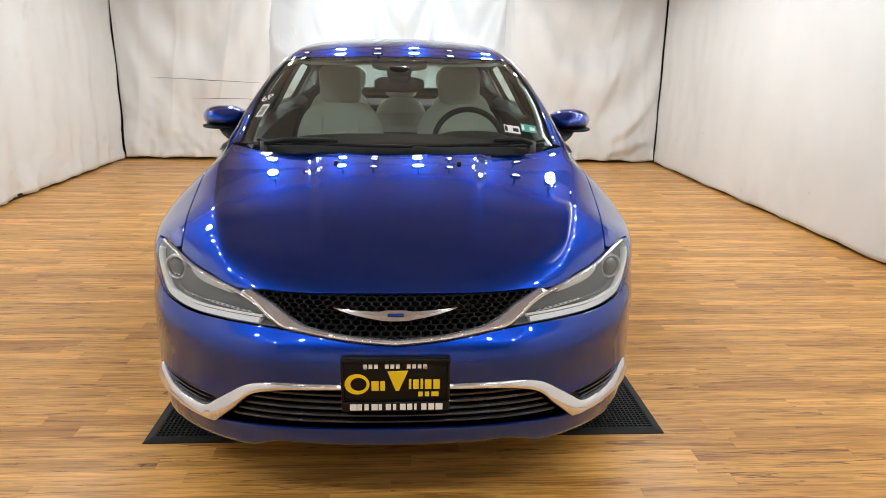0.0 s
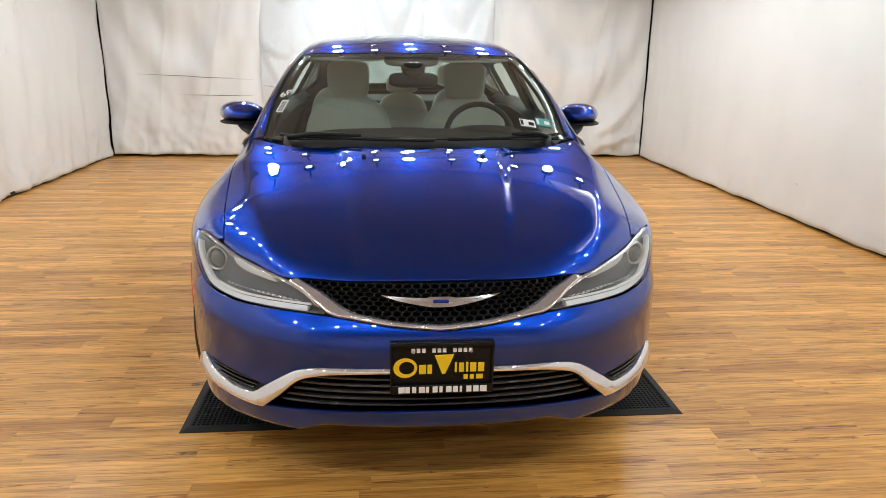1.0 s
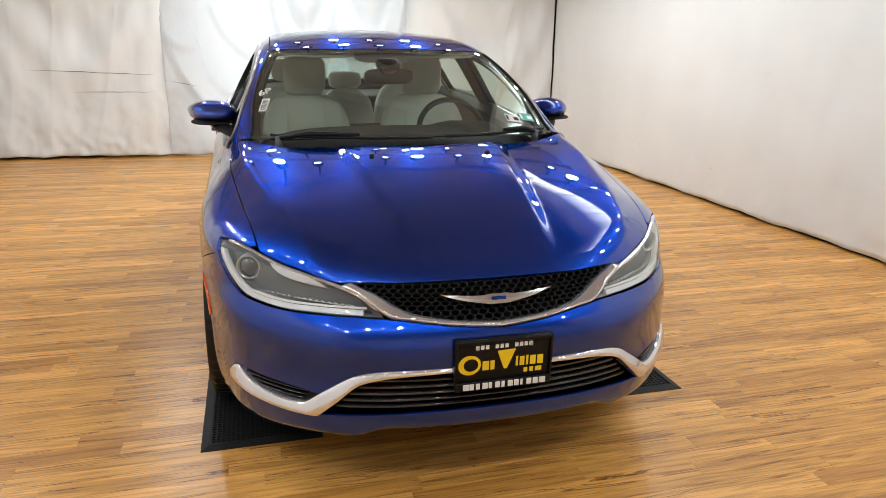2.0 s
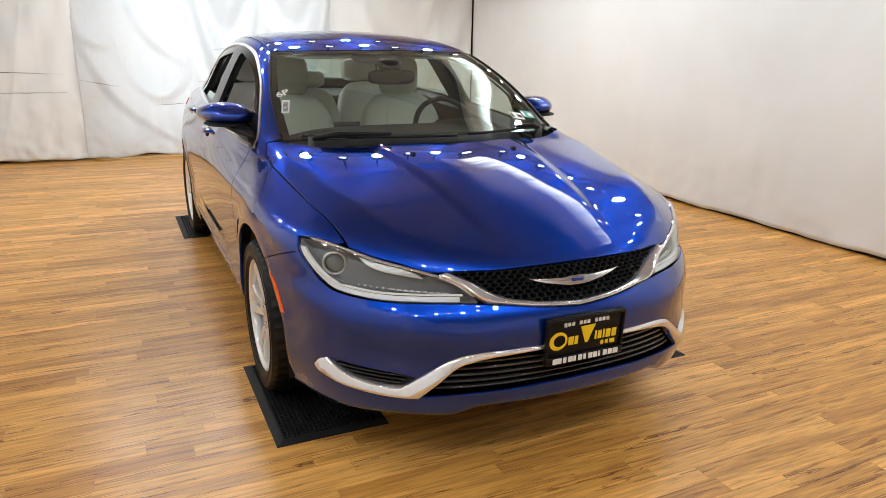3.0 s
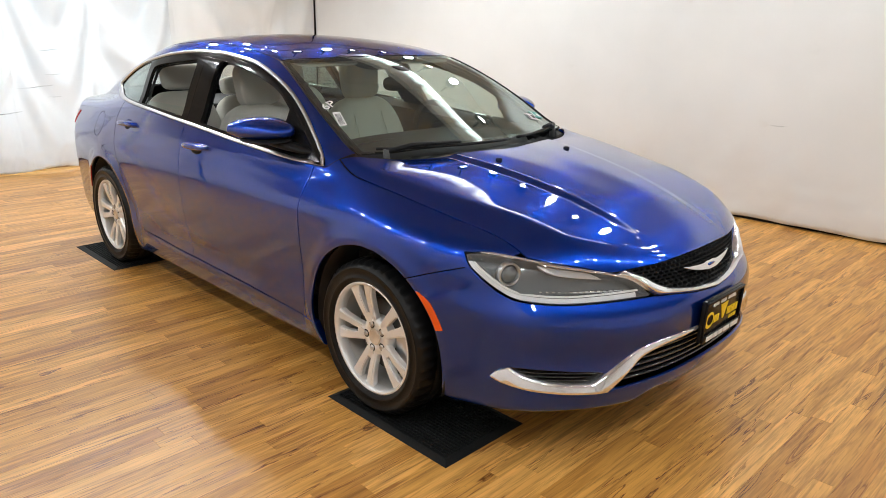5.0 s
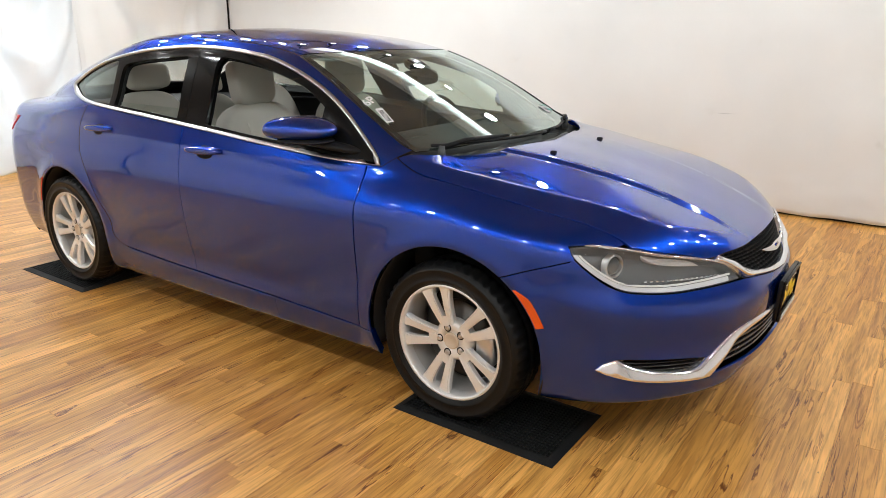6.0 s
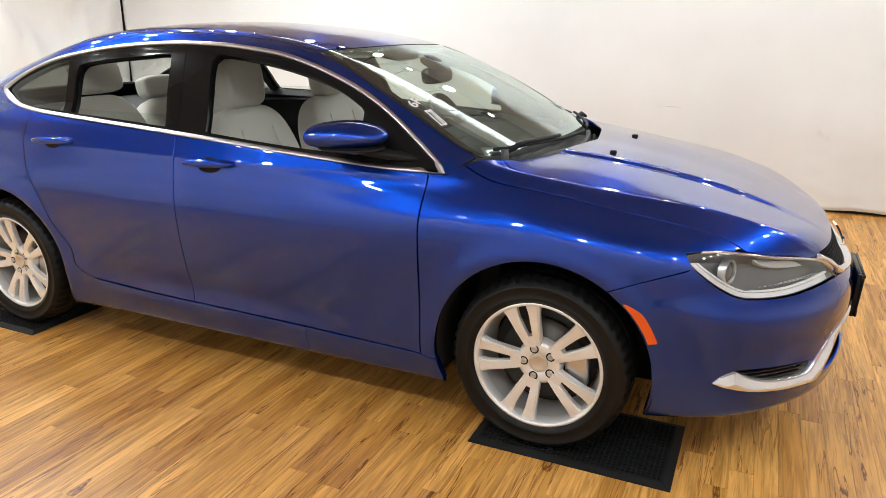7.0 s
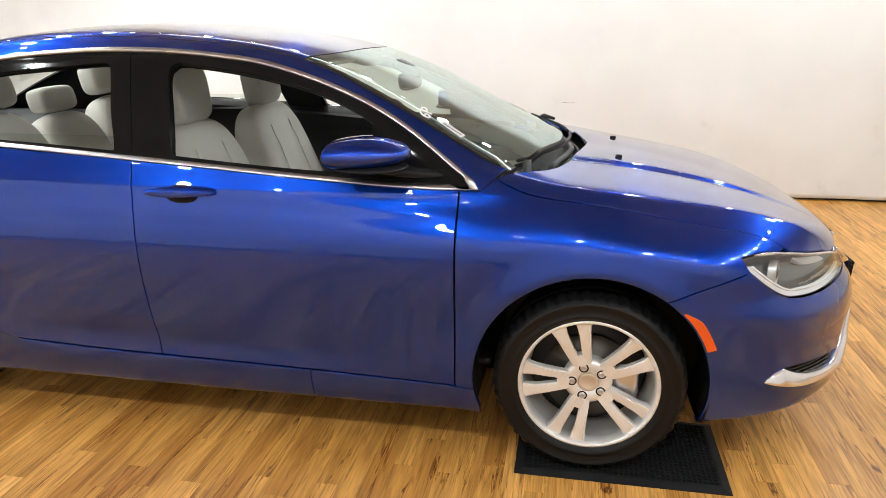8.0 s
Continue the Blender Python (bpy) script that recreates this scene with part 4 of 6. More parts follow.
blink_in = distance(lines(outline([(42.1, 0.768), (42.1, 0.768), (40.6, 0.746), (38.1, 0.728), (34.9, 0.718), (29.2, 0.708), (29.2, 0.708), (32.1, 0.735), (36.4, 0.753)])))
lamp_in = distance(lines(lamp_line))
band_in = distance(lines(mirrored(grille_low), mirrored(band_low)[::-1]))
sweep_in = distance(lines(mirrored(sweep_top), mirrored(sweep_low)[::-1]))
fog_in = distance(lines(fog_top, sweep_top[(sweep_top[:, 0] < 47.0) & (sweep_top[:, 0] > 29.0)][::-1]))
mouth_in = distance(lines(sweep_low[sweep_low[:, 0] < 29.21], mouth_low[::-1]))
cut_in = distance(lines(np.array([(50.6, 0.358)]), sweep_top[(sweep_top[:, 0] >= 46.9)], fog_top, sweep_top[sweep_top[:, 0] < 29.3], np.array([(-3.0, 0.49), (-3.0, 0.344)]), mouth_low[::-1], sweep_low[(sweep_low[:, 0] > 29.2)][::-1]))
glasshouse = outline([(0.392, 0.972), (0.392, 0.972), (0.57, 0.974), (0.80, 0.986), (1.06, 1.004), (1.33, 1.024), (1.64, 1.043), (1.98, 1.062), (2.37, 1.08), (2.60, 1.092), (2.78, 1.115), (2.895, 1.152), (2.925, 1.18), (2.90, 1.205), (2.785, 1.262), (2.587, 1.328), (2.38, 1.366), (2.18, 1.393), (2.0, 1.408), (1.82, 1.417), (1.66, 1.417), (1.50, 1.411), (1.346, 1.397), (1.196, 1.377), (1.047, 1.340), (0.90, 1.291), (0.765, 1.234), (0.63, 1.158), (0.50, 1.066), (0.41, 0.998)])
front_hole = outline([(1.472, 1.064), (1.472, 1.064), (1.508, 1.22), (1.535, 1.34), (1.515, 1.366), (1.47, 1.366), (1.27, 1.340), (1.05, 1.294), (0.89, 1.243), (0.765, 1.178), (0.765, 1.178), (0.752, 1.02), (0.752, 1.02), (1.0, 1.03)])
rear_hole = outline([(1.695, 1.074), (1.695, 1.074), (1.735, 1.2), (1.772, 1.352), (1.79, 1.366), (1.97, 1.352), (2.18, 1.334), (2.335, 1.31), (2.352, 1.285), (2.325, 1.18), (2.305, 1.102), (2.305, 1.102), (1.98, 1.09)])
quarter_hole = outline([(2.36, 1.103), (2.36, 1.103), (2.60, 1.112), (2.76, 1.132), (2.862, 1.168), (2.875, 1.188), (2.76, 1.248), (2.585, 1.307), (2.44, 1.334), (2.44, 1.334), (2.40, 1.22)])
house_in, front_in, rear_in, quarter_in = (distance(l) for l in (glasshouse, front_hole, rear_hole, quarter_hole))


def lamp_at(p):
    return lamp_in(np.radians(turn_of(p)) * S, p[:, 2])


def nose_at(f):
    return lambda p: f(np.radians(turn_of(p)) * S, p[:, 2])


def flat_at(f):
    return lambda p: f(p[:, 1], p[:, 2])


def wheel_gap(p, r=0.392):
    return r - np.minimum(np.hypot(p[:, 1], p[:, 2] - Z_AXLE), np.hypot(p[:, 1] - WHEELBASE, p[:, 2] - Z_AXLE))


def across(p):
    return np.abs(p[:, 0])


def fender_end(p):
    """Positive above the joint between wing and windscreen pillar."""
    return (p[:, 1] - 0.345) * 0.6 + (p[:, 2] - 1.0) * 0.8


def inner_edge(p):
    y = p[:, 1]
    return np.where(y < 1.06, screen_side(y), roof_side(y))


def front_end(car):
    low = fascia_top
    sheet = front_sheet(76, 0.17, 0.79)
    beside = lambda p: np.where(turn_of(p) < 55.6, p[:, 2] - np.minimum(low(turn_of(p)), 0.9), p[:, 2] - seam(turn_of(p))) + GAP
    bumper = shell("front_bumper", sheet, PAINT, car, [beside, lambda p: wheel_gap(p), lambda p: 0.003 - nose_at(cut_in)(p), lambda p: lamp_low(p)], label="blue bumper with dust and light scratches")
    # side marker lamps by the wheels
    for flip in (False, True):
        sm = side_sheet(-0.46, -0.2, -25, 5, 0.006, 0.4)
        shell("side_marker", sm, AMBER, bumper, [lambda p: wheel_gap(p, 0.398), lambda p: np.hypot(p[:, 1], p[:, 2] - Z_AXLE) - 0.398 - 0.026 * step(0.632, 0.585, p[:, 2]) - 0.002, lambda p: p[:, 2] - 0.618, lambda p: 0.484 - p[:, 2] - 0.25 * (p[:, 1] + 0.36)], raise_by=0.004, depth=0.006, mirror=flip, label="orange plastic side marker")
    # chrome: band under the grille, sweep across the lower mouth
    fine = front_sheet(33, 0.58, 0.78, dt=0.3, dz=0.004)
    rounded = lambda f, h: (lambda p: h * np.sqrt(np.clip(-nose_at(f)(p) / 0.006, 0.0, 1)))
    shell("grille_band", fine, CHROME, bumper, [nose_at(band_in)], raise_by=lambda p: rounded(band_in, 0.005)(p) + 0.62 * np.clip(np.interp(turn_of(p), grille_low[::-1, 0], grille_low[::-1, 1]) - p[:, 2], 0, 0.03), depth=0.03, label="chrome band under the grille")
    fine = front_sheet(53, 0.30, 0.51, dt=0.3, dz=0.004)
    shell("lower_trim", fine, CHROME, bumper, [nose_at(sweep_in)], raise_by=lambda p: rounded(sweep_in, 0.004)(p) + 0.32 * np.clip(np.interp(turn_of(p), sweep_top[::-1, 0], sweep_top[::-1, 1]) - p[:, 2], 0, 0.04), depth=0.03, label="sweeping chrome trim of the lower mouth")
    # upper grille: dark back, honeycomb, wings
    back = front_sheet(30, 0.58, 0.79)
    above = lambda p: np.interp(turn_of(p), grille_low[::-1, 0], grille_low[::-1, 1]) - p[:, 2]
    under_hood = lambda p: p[:, 2] - hood_edge(turn_of(p)) - 0.006
    shell("grille_back", back, DARK, bumper, [lambda p: above(p) - 0.01, under_hood, lambda p: turn_of(p) - 26.5], raise_by=-0.04, depth=0.0)
    comb(bumper, above, under_hood)
    wings(bumper)
    # lower mouth: dark back and long blades
    back = front_sheet(31, 0.29, 0.5)
    shell("mouth_back", back, DARK, bumper, [lambda p: nose_at(mouth_in)(p) - 0.01], raise_by=-0.07, depth=0.0)
    for k in range(6):
        z = 0.352 + 0.0215 * k
        wide = np.interp(z + 0.004, sweep_low[(sweep_low[:, 0] < 29.2)][:, 1], sweep_low[(sweep_low[:, 0] < 29.2)][:, 0]) - 0.2
        t = np.linspace(-wide, wide, 60)
        rise = 0.010 * (1 - (t / 29) ** 2)
        p, nrm = on_nose(t, z + rise - 0.004)
        p = p - nrm * 0.022
        blade(bumper, p, nrm, 0.012, 0.03)
    for s in (-1, 1):
        back = front_sheet(48, 0.33, 0.42, 28)
        shell("fog_recess", back, TRIM, bumper, [lambda p: nose_at(fog_in)(p) - 0.003], raise_by=-0.028, depth=0.0, mirror=s < 0)
        for k in range(3):
            z = 0.362 + 0.013 * k
            t = np.linspace(32.5 - k * 0.8, 42.5 + k * 1.4, 24) * s
            p, nrm = on_nose(t, z)
            blade(bumper, p - nrm * 0.014, nrm, 0.005, 0.02, "fog_fin")
    plate(bumper)
    return bumper


def lamp_low(p):
    """Keeps the bumper clear of the head lamps."""
    return GAP - lamp_at(p)


def blade(parent, p, nrm, thick, deep, name="grille_blade"):
    bm = bmesh.new()
    rings = []
    for q, k in zip(p, nrm):
        k = Vector((k[0], k[1], 0)).normalized()
        q, up = Vector(q), Vector((0, 0, 1))
        rings.append([bm.verts.new(q + o) for o in (up * thick * 0.35, k * 0.004 + up * thick * 0.1, k * 0.004 - up * thick * 0.25, -up * thick * 0.5, -k * deep - up * thick * 0.2, -k * deep + up * thick * 0.5)])
    for a, b in zip(rings, rings[1:]):
        for j in range(6):
            bm.faces.new((a[j], b[j], b[(j + 1) % 6], a[(j + 1) % 6]))
    bm.faces.new(rings[0]), bm.faces.new(rings[-1][::-1])
    bmesh.ops.recalc_face_normals(bm, faces=bm.faces)
    return part(name, bm, BLADE, parent)


def comb(parent, above, under):
    """Honeycomb bars of the upper grille."""
    bm = bmesh.new()
    w, h = 0.0265, 0.0150
    shapes = []
    for r in range(-1, 13):
        for c in range(-19, 20):
            s0 = (c + (0.5 if r % 2 else 0)) * w
            z0 = 0.612 + r * h * 0.86
            for k in range(6):
                quad = []
                for f in (1.0, 0.80):
                    for j in (k, k + 1):
                        a = math.radians(60 * j + 30)
                        quad.append((s0 + f * w / math.sqrt(3) * 0.995 * math.cos(a), z0 + f * h / math.sqrt(3) * math.sin(a) * 0.995))
                shapes.append((s0, z0, quad))
    flat = np.array([q for _, _, quad in shapes for q in quad])
    t = np.degrees(flat[:, 0] / S)
    p, nrm = on_nose(t, np.clip(flat[:, 1], 0.55, 0.765))
    centre = np.array([(s, z) for s, z, _ in shapes])
    pc, _ = on_nose(np.degrees(centre[:, 0] / S), np.clip(centre[:, 1], 0.55, 0.765))
    ok = (above(pc) < 0.004) & (under(pc) < 0.012) & (np.abs(np.degrees(centre[:, 0] / S)) < 26)
    for i in np.nonzero(ok)[0]:
        a, b, c, d = (Vector(p[4 * i + j]) - Vector(nrm[4 * i + j]) * 0.012 for j in range(4))
        k = Vector(nrm[4 * i])
        v = [bm.verts.new(q) for q in (a, b, d - k * 0.002, c - k * 0.002, d - k * 0.02, c - k * 0.02)]
        bm.faces.new((v[0], v[1], v[2], v[3]))
        bm.faces.new((v[3], v[2], v[4], v[5]))
    bmesh.ops.remove_doubles(bm, verts=bm.verts, dist=0.0006)
    return part("grille_mesh", bm, TRIM, parent, "black honeycomb grille", smooth=False)


def wings(parent):
    """The winged badge."""
    bm = bmesh.new()
    for s in (1, -1):
        prev = None
        xs = np.linspace(0, 0.182, 40)
        up = np.interp(xs, *zip(*sorted([(q[0], q[1]) for q in outline([(0.0, 0.010), (0.030, 0.010), (0.048, 0.007), (0.11, 0.0095), (0.183, 0.0155)], closed=False)])))
        dn = np.interp(xs, *zip(*sorted([(q[0], q[1]) for q in outline([(0.0, -0.018), (0.030, -0.0172), (0.050, -0.0145), (0.10, -0.0065), (0.15, 0.0045), (0.183, 0.0145)], closed=False)])))
        for x, a, b in zip(xs, up, dn):
            t = math.degrees(math.atan2(x, 1.04))
            p, nrm = on_nose(np.array([t, t, t]) * s, 0.690 + np.array([a, (a + b) / 2, b]))
            q = Vector(p[1]) + Vector(nrm[1]) * 0.015
            n1 = Vector((nrm[1][0], nrm[1][1], 0)).normalized()
            h = (a - b) * 0.25
            ring = [bm.verts.new((q.x - n1.x * h, q.y - n1.y * h, 0.690 + a)), bm.verts.new((q.x + n1.x * 0.001, q.y + n1.y * 0.001, 0.690 + (a + b) / 2)), bm.verts.new((q.x + n1.x * h, q.y + n1.y * h, 0.690 + b)), bm.verts.new((q.x - n1.x * 0.010, q.y - n1.y * 0.008, 0.690 + (a + b) / 2))]
            if prev:
                for j in range(4):
                    bm.faces.new((prev[j], ring[j], ring[(j + 1) % 4], prev[(j + 1) % 4]))
            prev = ring
    bmesh.ops.recalc_face_normals(bm, faces=bm.faces)
    badge = part("badge", bm, BRIGHT, parent, "chrome winged badge", smooth=False)
    p, _ = on_nose(0.0, 0.690)
    bm = box(bmesh.new(), (-0.024, p[1] - 0.0185, 0.6815), (0.024, p[1] - 0.010, 0.6925), 0.003)
    part("badge_centre", bm, PAINT, badge)


def plate(parent):
    """Dealer's plate and frame: shapes and bars in place of its print."""
    y, z, lean = -1.022, 0.503, 3
    m = Matrix.Translation((0, y, z)) @ pose(0, 0, 0, lean, 0, 0)
    bm = bmesh.new()
    w, h = 0.156, 0.084
    box(bm, (-w, -0.006, -h), (w, 0.012, h), 0.004)
    bmesh.ops.transform(bm, matrix=m, verts=bm.verts)
    pl = part("number_plate", bm, BLACK, parent, "black plate frame with yellow and white print")
    for lo, hi in ((h - 0.013, h), (-h, -h + 0.030)):
        part("frame_bar", box(bmesh.new(), (-w, -0.016, lo), (w, -0.0055, hi), 0.004, m), BLACK, pl)
    for q in (-1, 1):
        part("frame_bar", box(bmesh.new(), (q * (w - 0.004) - 0.004, -0.014, -h + 0.03), (q * (w - 0.004) + 0.004, -0.0055, h - 0.013), 0.003, m), BLACK, pl)
    bm = bmesh.new()
    # rows of bars where numbers and names stand
    for k in range(12):
        if k not in (3, 7):
            box(bm, (-0.092 + 0.0155 * k, -0.0085, 0.051), (-0.0815 + 0.0155 * k, -0.006, 0.064))
    for k, wd in enumerate((14, 10, 9, 13, 7, 11, 7, 12, 11, 5, 11, 12, 15)):
        x = -0.131 + 0.0205 * k
        box(bm, (x, -0.0185, -0.0775), (x + wd * 0.00135, -0.0155, -0.0585))
    bmesh.ops.transform(bm, matrix=m, verts=bm.verts)
    tagged(part("white_print", bm, WHITE, pl, "white printed bars", smooth=False), kind="stuff")
    bm = bmesh.new()
    rim = [(-0.105 + 0.034 * math.cos(a), -0.002 + 0.030 * math.sin(a)) for a in np.linspace(0, 2 * math.pi, 28, endpoint=False)]
    core = [(-0.101 + 0.022 * math.cos(a), -0.002 + 0.019 * math.sin(a)) for a in np.linspace(0, 2 * math.pi, 28, endpoint=False)]
    outer = [bm.verts.new((x, -0.0085, q)) for x, q in rim]
    inner = [bm.verts.new((x, -0.0085, q)) for x, q in core]
    for k in range(28):
        bm.faces.new((outer[k - 1], outer[k], inner[k], inner[k - 1]))
    for k, (x, wd, q0, q1) in enumerate(((-0.066, 0.020, -0.022, 0.006), (-0.042, 0.013, -0.022, 0.006), (0.036, 0.007, -0.018, 0.012), (0.048, 0.015, -0.018, 0.01), (0.068, 0.007, -0.018, 0.012), (0.08, 0.018, -0.018, 0.01), (0.103, 0.018, -0.018, 0.01), (0.062, 0.012, -0.04, -0.026), (0.08, 0.012, -0.04, -0.026), (0.098, 0.02, -0.04, -0.026))):
        box(bm, (x, -0.0085, q0), (x + wd, -0.006, q1), 0.0012)
    wedge = [[bm.verts.new((x, d, q)) for x, q in ((-0.022, 0.034), (0.000, -0.022), (0.009, -0.022), (0.034, 0.036))] for d in (-0.0085, -0.006)]
    bm.faces.new(wedge[0]), bm.faces.new(wedge[1][::-1])
    for k in range(4):
        bm.faces.new((wedge[0][k - 1], wedge[0][k], wedge[1][k], wedge[1][k - 1]))
    bmesh.ops.recalc_face_normals(bm, faces=bm.faces)
    bmesh.ops.transform(bm, matrix=m @ Matrix.Translation((0, 0, 0.004)) @ Matrix.Diagonal((1.05, 1, 1.10, 1)), verts=bm.verts)
    tagged(part("yellow_print", bm, YELLOW, pl, "yellow printed shapes", smooth=False), kind="stuff")
    for s in (-1, 1):
        bm = lathe(bmesh.new(), [(0.0, 0.0), (0.002, 0.005), (0.006, 0.006)], 14, m @ Matrix.Translation((s * 0.086, -0.012, 0.054)) @ pose(0, 0, 0, 0, 0, 90))
        part("screw", bm, SATIN, pl)


def head_lamps(car):
    for s in (-1, 1):
        lamp = None
        sheet = front_sheet(59, 0.61, 0.82, 16, dt=0.3, dz=0.004)
        flip = s < 0
        inside = lambda d: (lambda p: lamp_at(p) + d)
        lamp = shell("head_lamp", sheet, LAMPBODY, car, [inside(0.002)], raise_by=lambda p: -0.008 - 0.042 * np.clip(-lamp_at(p) / 0.02, 0, 1), depth=0.05, mirror=flip, label="clear head lamp with grey housing")
        # light guide along the outer and lower edge, a bright line within it, bright trim along the top
        lower = lambda p: np.where(turn_of(p) > 50, p[:, 2] - 0.766, p[:, 2] - 0.664 - 0.102 * step(45, 50, turn_of(p)))
        shell("light_guide", sheet, GUIDE, lamp, [inside(0.004), lambda p: -lamp_at(p) - 0.016, lower, lambda p: 22.5 - turn_of(p)], raise_by=-0.010, depth=0.02, mirror=flip, label="pale daytime light strip")
        shell("light_line", sheet, WHITE, lamp, [lambda p: lamp_at(p) + 0.0195, lambda p: -lamp_at(p) - 0.0235, lower, lambda p: 22.0 - turn_of(p)], raise_by=-0.007, depth=0.012, mirror=flip, label="white line of the light strip")
        shell("lamp_trim", sheet, CHROME, lamp, [inside(0.0005), lambda p: -lamp_at(p) - 0.0065, lambda p: 0.652 + 0.0042 * np.clip(turn_of(p) - 18.9, 0, 40) - p[:, 2]], raise_by=lambda p: 0.001 + 1.1 * np.clip(-lamp_at(p), 0, 0.0062), depth=0.014, mirror=flip, label="bright trim along the lamp")
        cover = shell("lens", sheet, LENS, lamp, [inside(0.0025)], raise_by=0.0, depth=0.0, mirror=flip, label="clear lens")
        cover.visible_shadow = False
        # projector and indicator
        p, nrm = on_nose(s * 47.5, 0.732)
        aim = Vector((nrm[0] * 0.55, -1, 0.05)).normalized()
        q = Vector(p) - Vector(nrm) * 0.043
        m = Matrix.Translation(q) @ Vector((1, 0, 0)).rotation_difference(aim).to_matrix().to_4x4()
        bm = lathe(bmesh.new(), [(-0.012, 0.044), (0.010, 0.042), (0.013, 0.039), (0.011, 0.035), (0.004, 0.033)], 40, m)
        part("projector_ring", bm, SATIN, lamp, "bright ring")
        bm = lathe(bmesh.new(), [(-0.004, 0.034), (0.004, 0.031), (0.012, 0.022), (0.016, 0.010), (0.017, 0.0)], 32, m)
        part("projector", bm, PROJECTOR, lamp, "dark glassy domed projector")
        shell("indicator", sheet, REFLECTOR, lamp, [nose_at(blink_in)], raise_by=lambda p: -0.026 + 0.0022 * np.sin(turn_of(p) * 11), depth=0.02, mirror=flip, label="ribbed silver reflector")
        for k in range(15):
            t = 24.5 + 1.2 * k
            p, nrm = on_nose(s * t, 0.668 + 0.0003 * (t - 30))
            o = Vector(p) - Vector(nrm) * 0.022
            aim = Vector((nrm[0], nrm[1], 0)).normalized()
            m = Matrix.Translation(o) @ Vector((1, 0, 0)).rotation_difference(aim).to_matrix().to_4x4()
            part("led_cell", box(bmesh.new(), (-0.004, -0.0045, -0.0025), (0.002, 0.0045, 0.0025), 0.001, m), CHROME, lamp, "small bright reflector cell")
        shell("side_fin", sheet, REFLECTOR, lamp, [lambda p: lamp_at(p) + 0.026, lambda p: np.abs(p[:, 2] - 0.667 - 0.0004 * (turn_of(p) - 30)) - 0.0016, lambda p: np.abs(turn_of(p) - 31) - 6.5], raise_by=-0.028, depth=0.01, mirror=flip, label="thin bright fin")


def hood_and_wings(car):
    sheet = top_sheet(0.79, -0.95, 0.36, 0.012, 0.009)
    rear = lambda p: p[:, 1] - hood_back(across(p))
    hood = shell("hood", sheet, PAINT, car, [lambda p: across(p) - hood_side(p[:, 1]) + GAP, lambda p: hood_edge(turn_of(p)) + 0.001 - p[:, 2] - 10 * step(-0.5, -0.3, p[:, 1]), rear], label="blue hood with long pressed ridges")
    for s in (-1, 1):
        p = skin(np.array([s * 0.243, -0.09, 0.6]), np.array([0, 0, 1.0]), 1.2)[0]
        bm = box(bmesh.new(), (p[0] - 0.009, p[1] - 0.012, p[2] - 0.004), (p[0] + 0.009, p[1] + 0.014, p[2] + 0.010), 0.004)
        part("washer_nozzle", bm, TRIM, hood, "black washer nozzle")
    # cowl under the wipers
    sheet = top_sheet(0.79, -0.26, 0.42)
    shell("cowl", sheet, TRIM, car, [lambda p: across(p) - 0.775, lambda p: hood_back(across(p)) - 0.25 - p[:, 1], lambda p: p[:, 1] - screen_base(across(p)) - 0.03], raise_by=lambda p: -0.028 - 0.04 * step(0.72, 0.60, across(p)) - 0.004 * np.sin(p[:, 1] * 210), depth=0.0, label="black plastic cowl")
    for flip in (False, True):
        sheet = side_sheet(-0.68, 0.45, -42, 60, 0.010, 0.55)
        shell("wing", sheet, PAINT, car, [lambda p: hood_side(p[:, 1]) + GAP - across(p), lambda p: p[:, 1] - 0.455 + GAP, lambda p: np.minimum(fender_end(p), p[:, 2] - belt(np.maximum(p[:, 1], 0.39)) + 0.001), lambda p: np.minimum(seam(turn_of(p)) + GAP - p[:, 2], -0.12 - p[:, 1]), lambda p: GAP - np.where(p[:, 1] < -0.2, lamp_at(p), 1), wheel_gap, lambda p: np.where(p[:, 1] > 0.1, door_sill(p[:, 1]) + GAP - p[:, 2], -1)], mirror=flip, label="blue front wing")


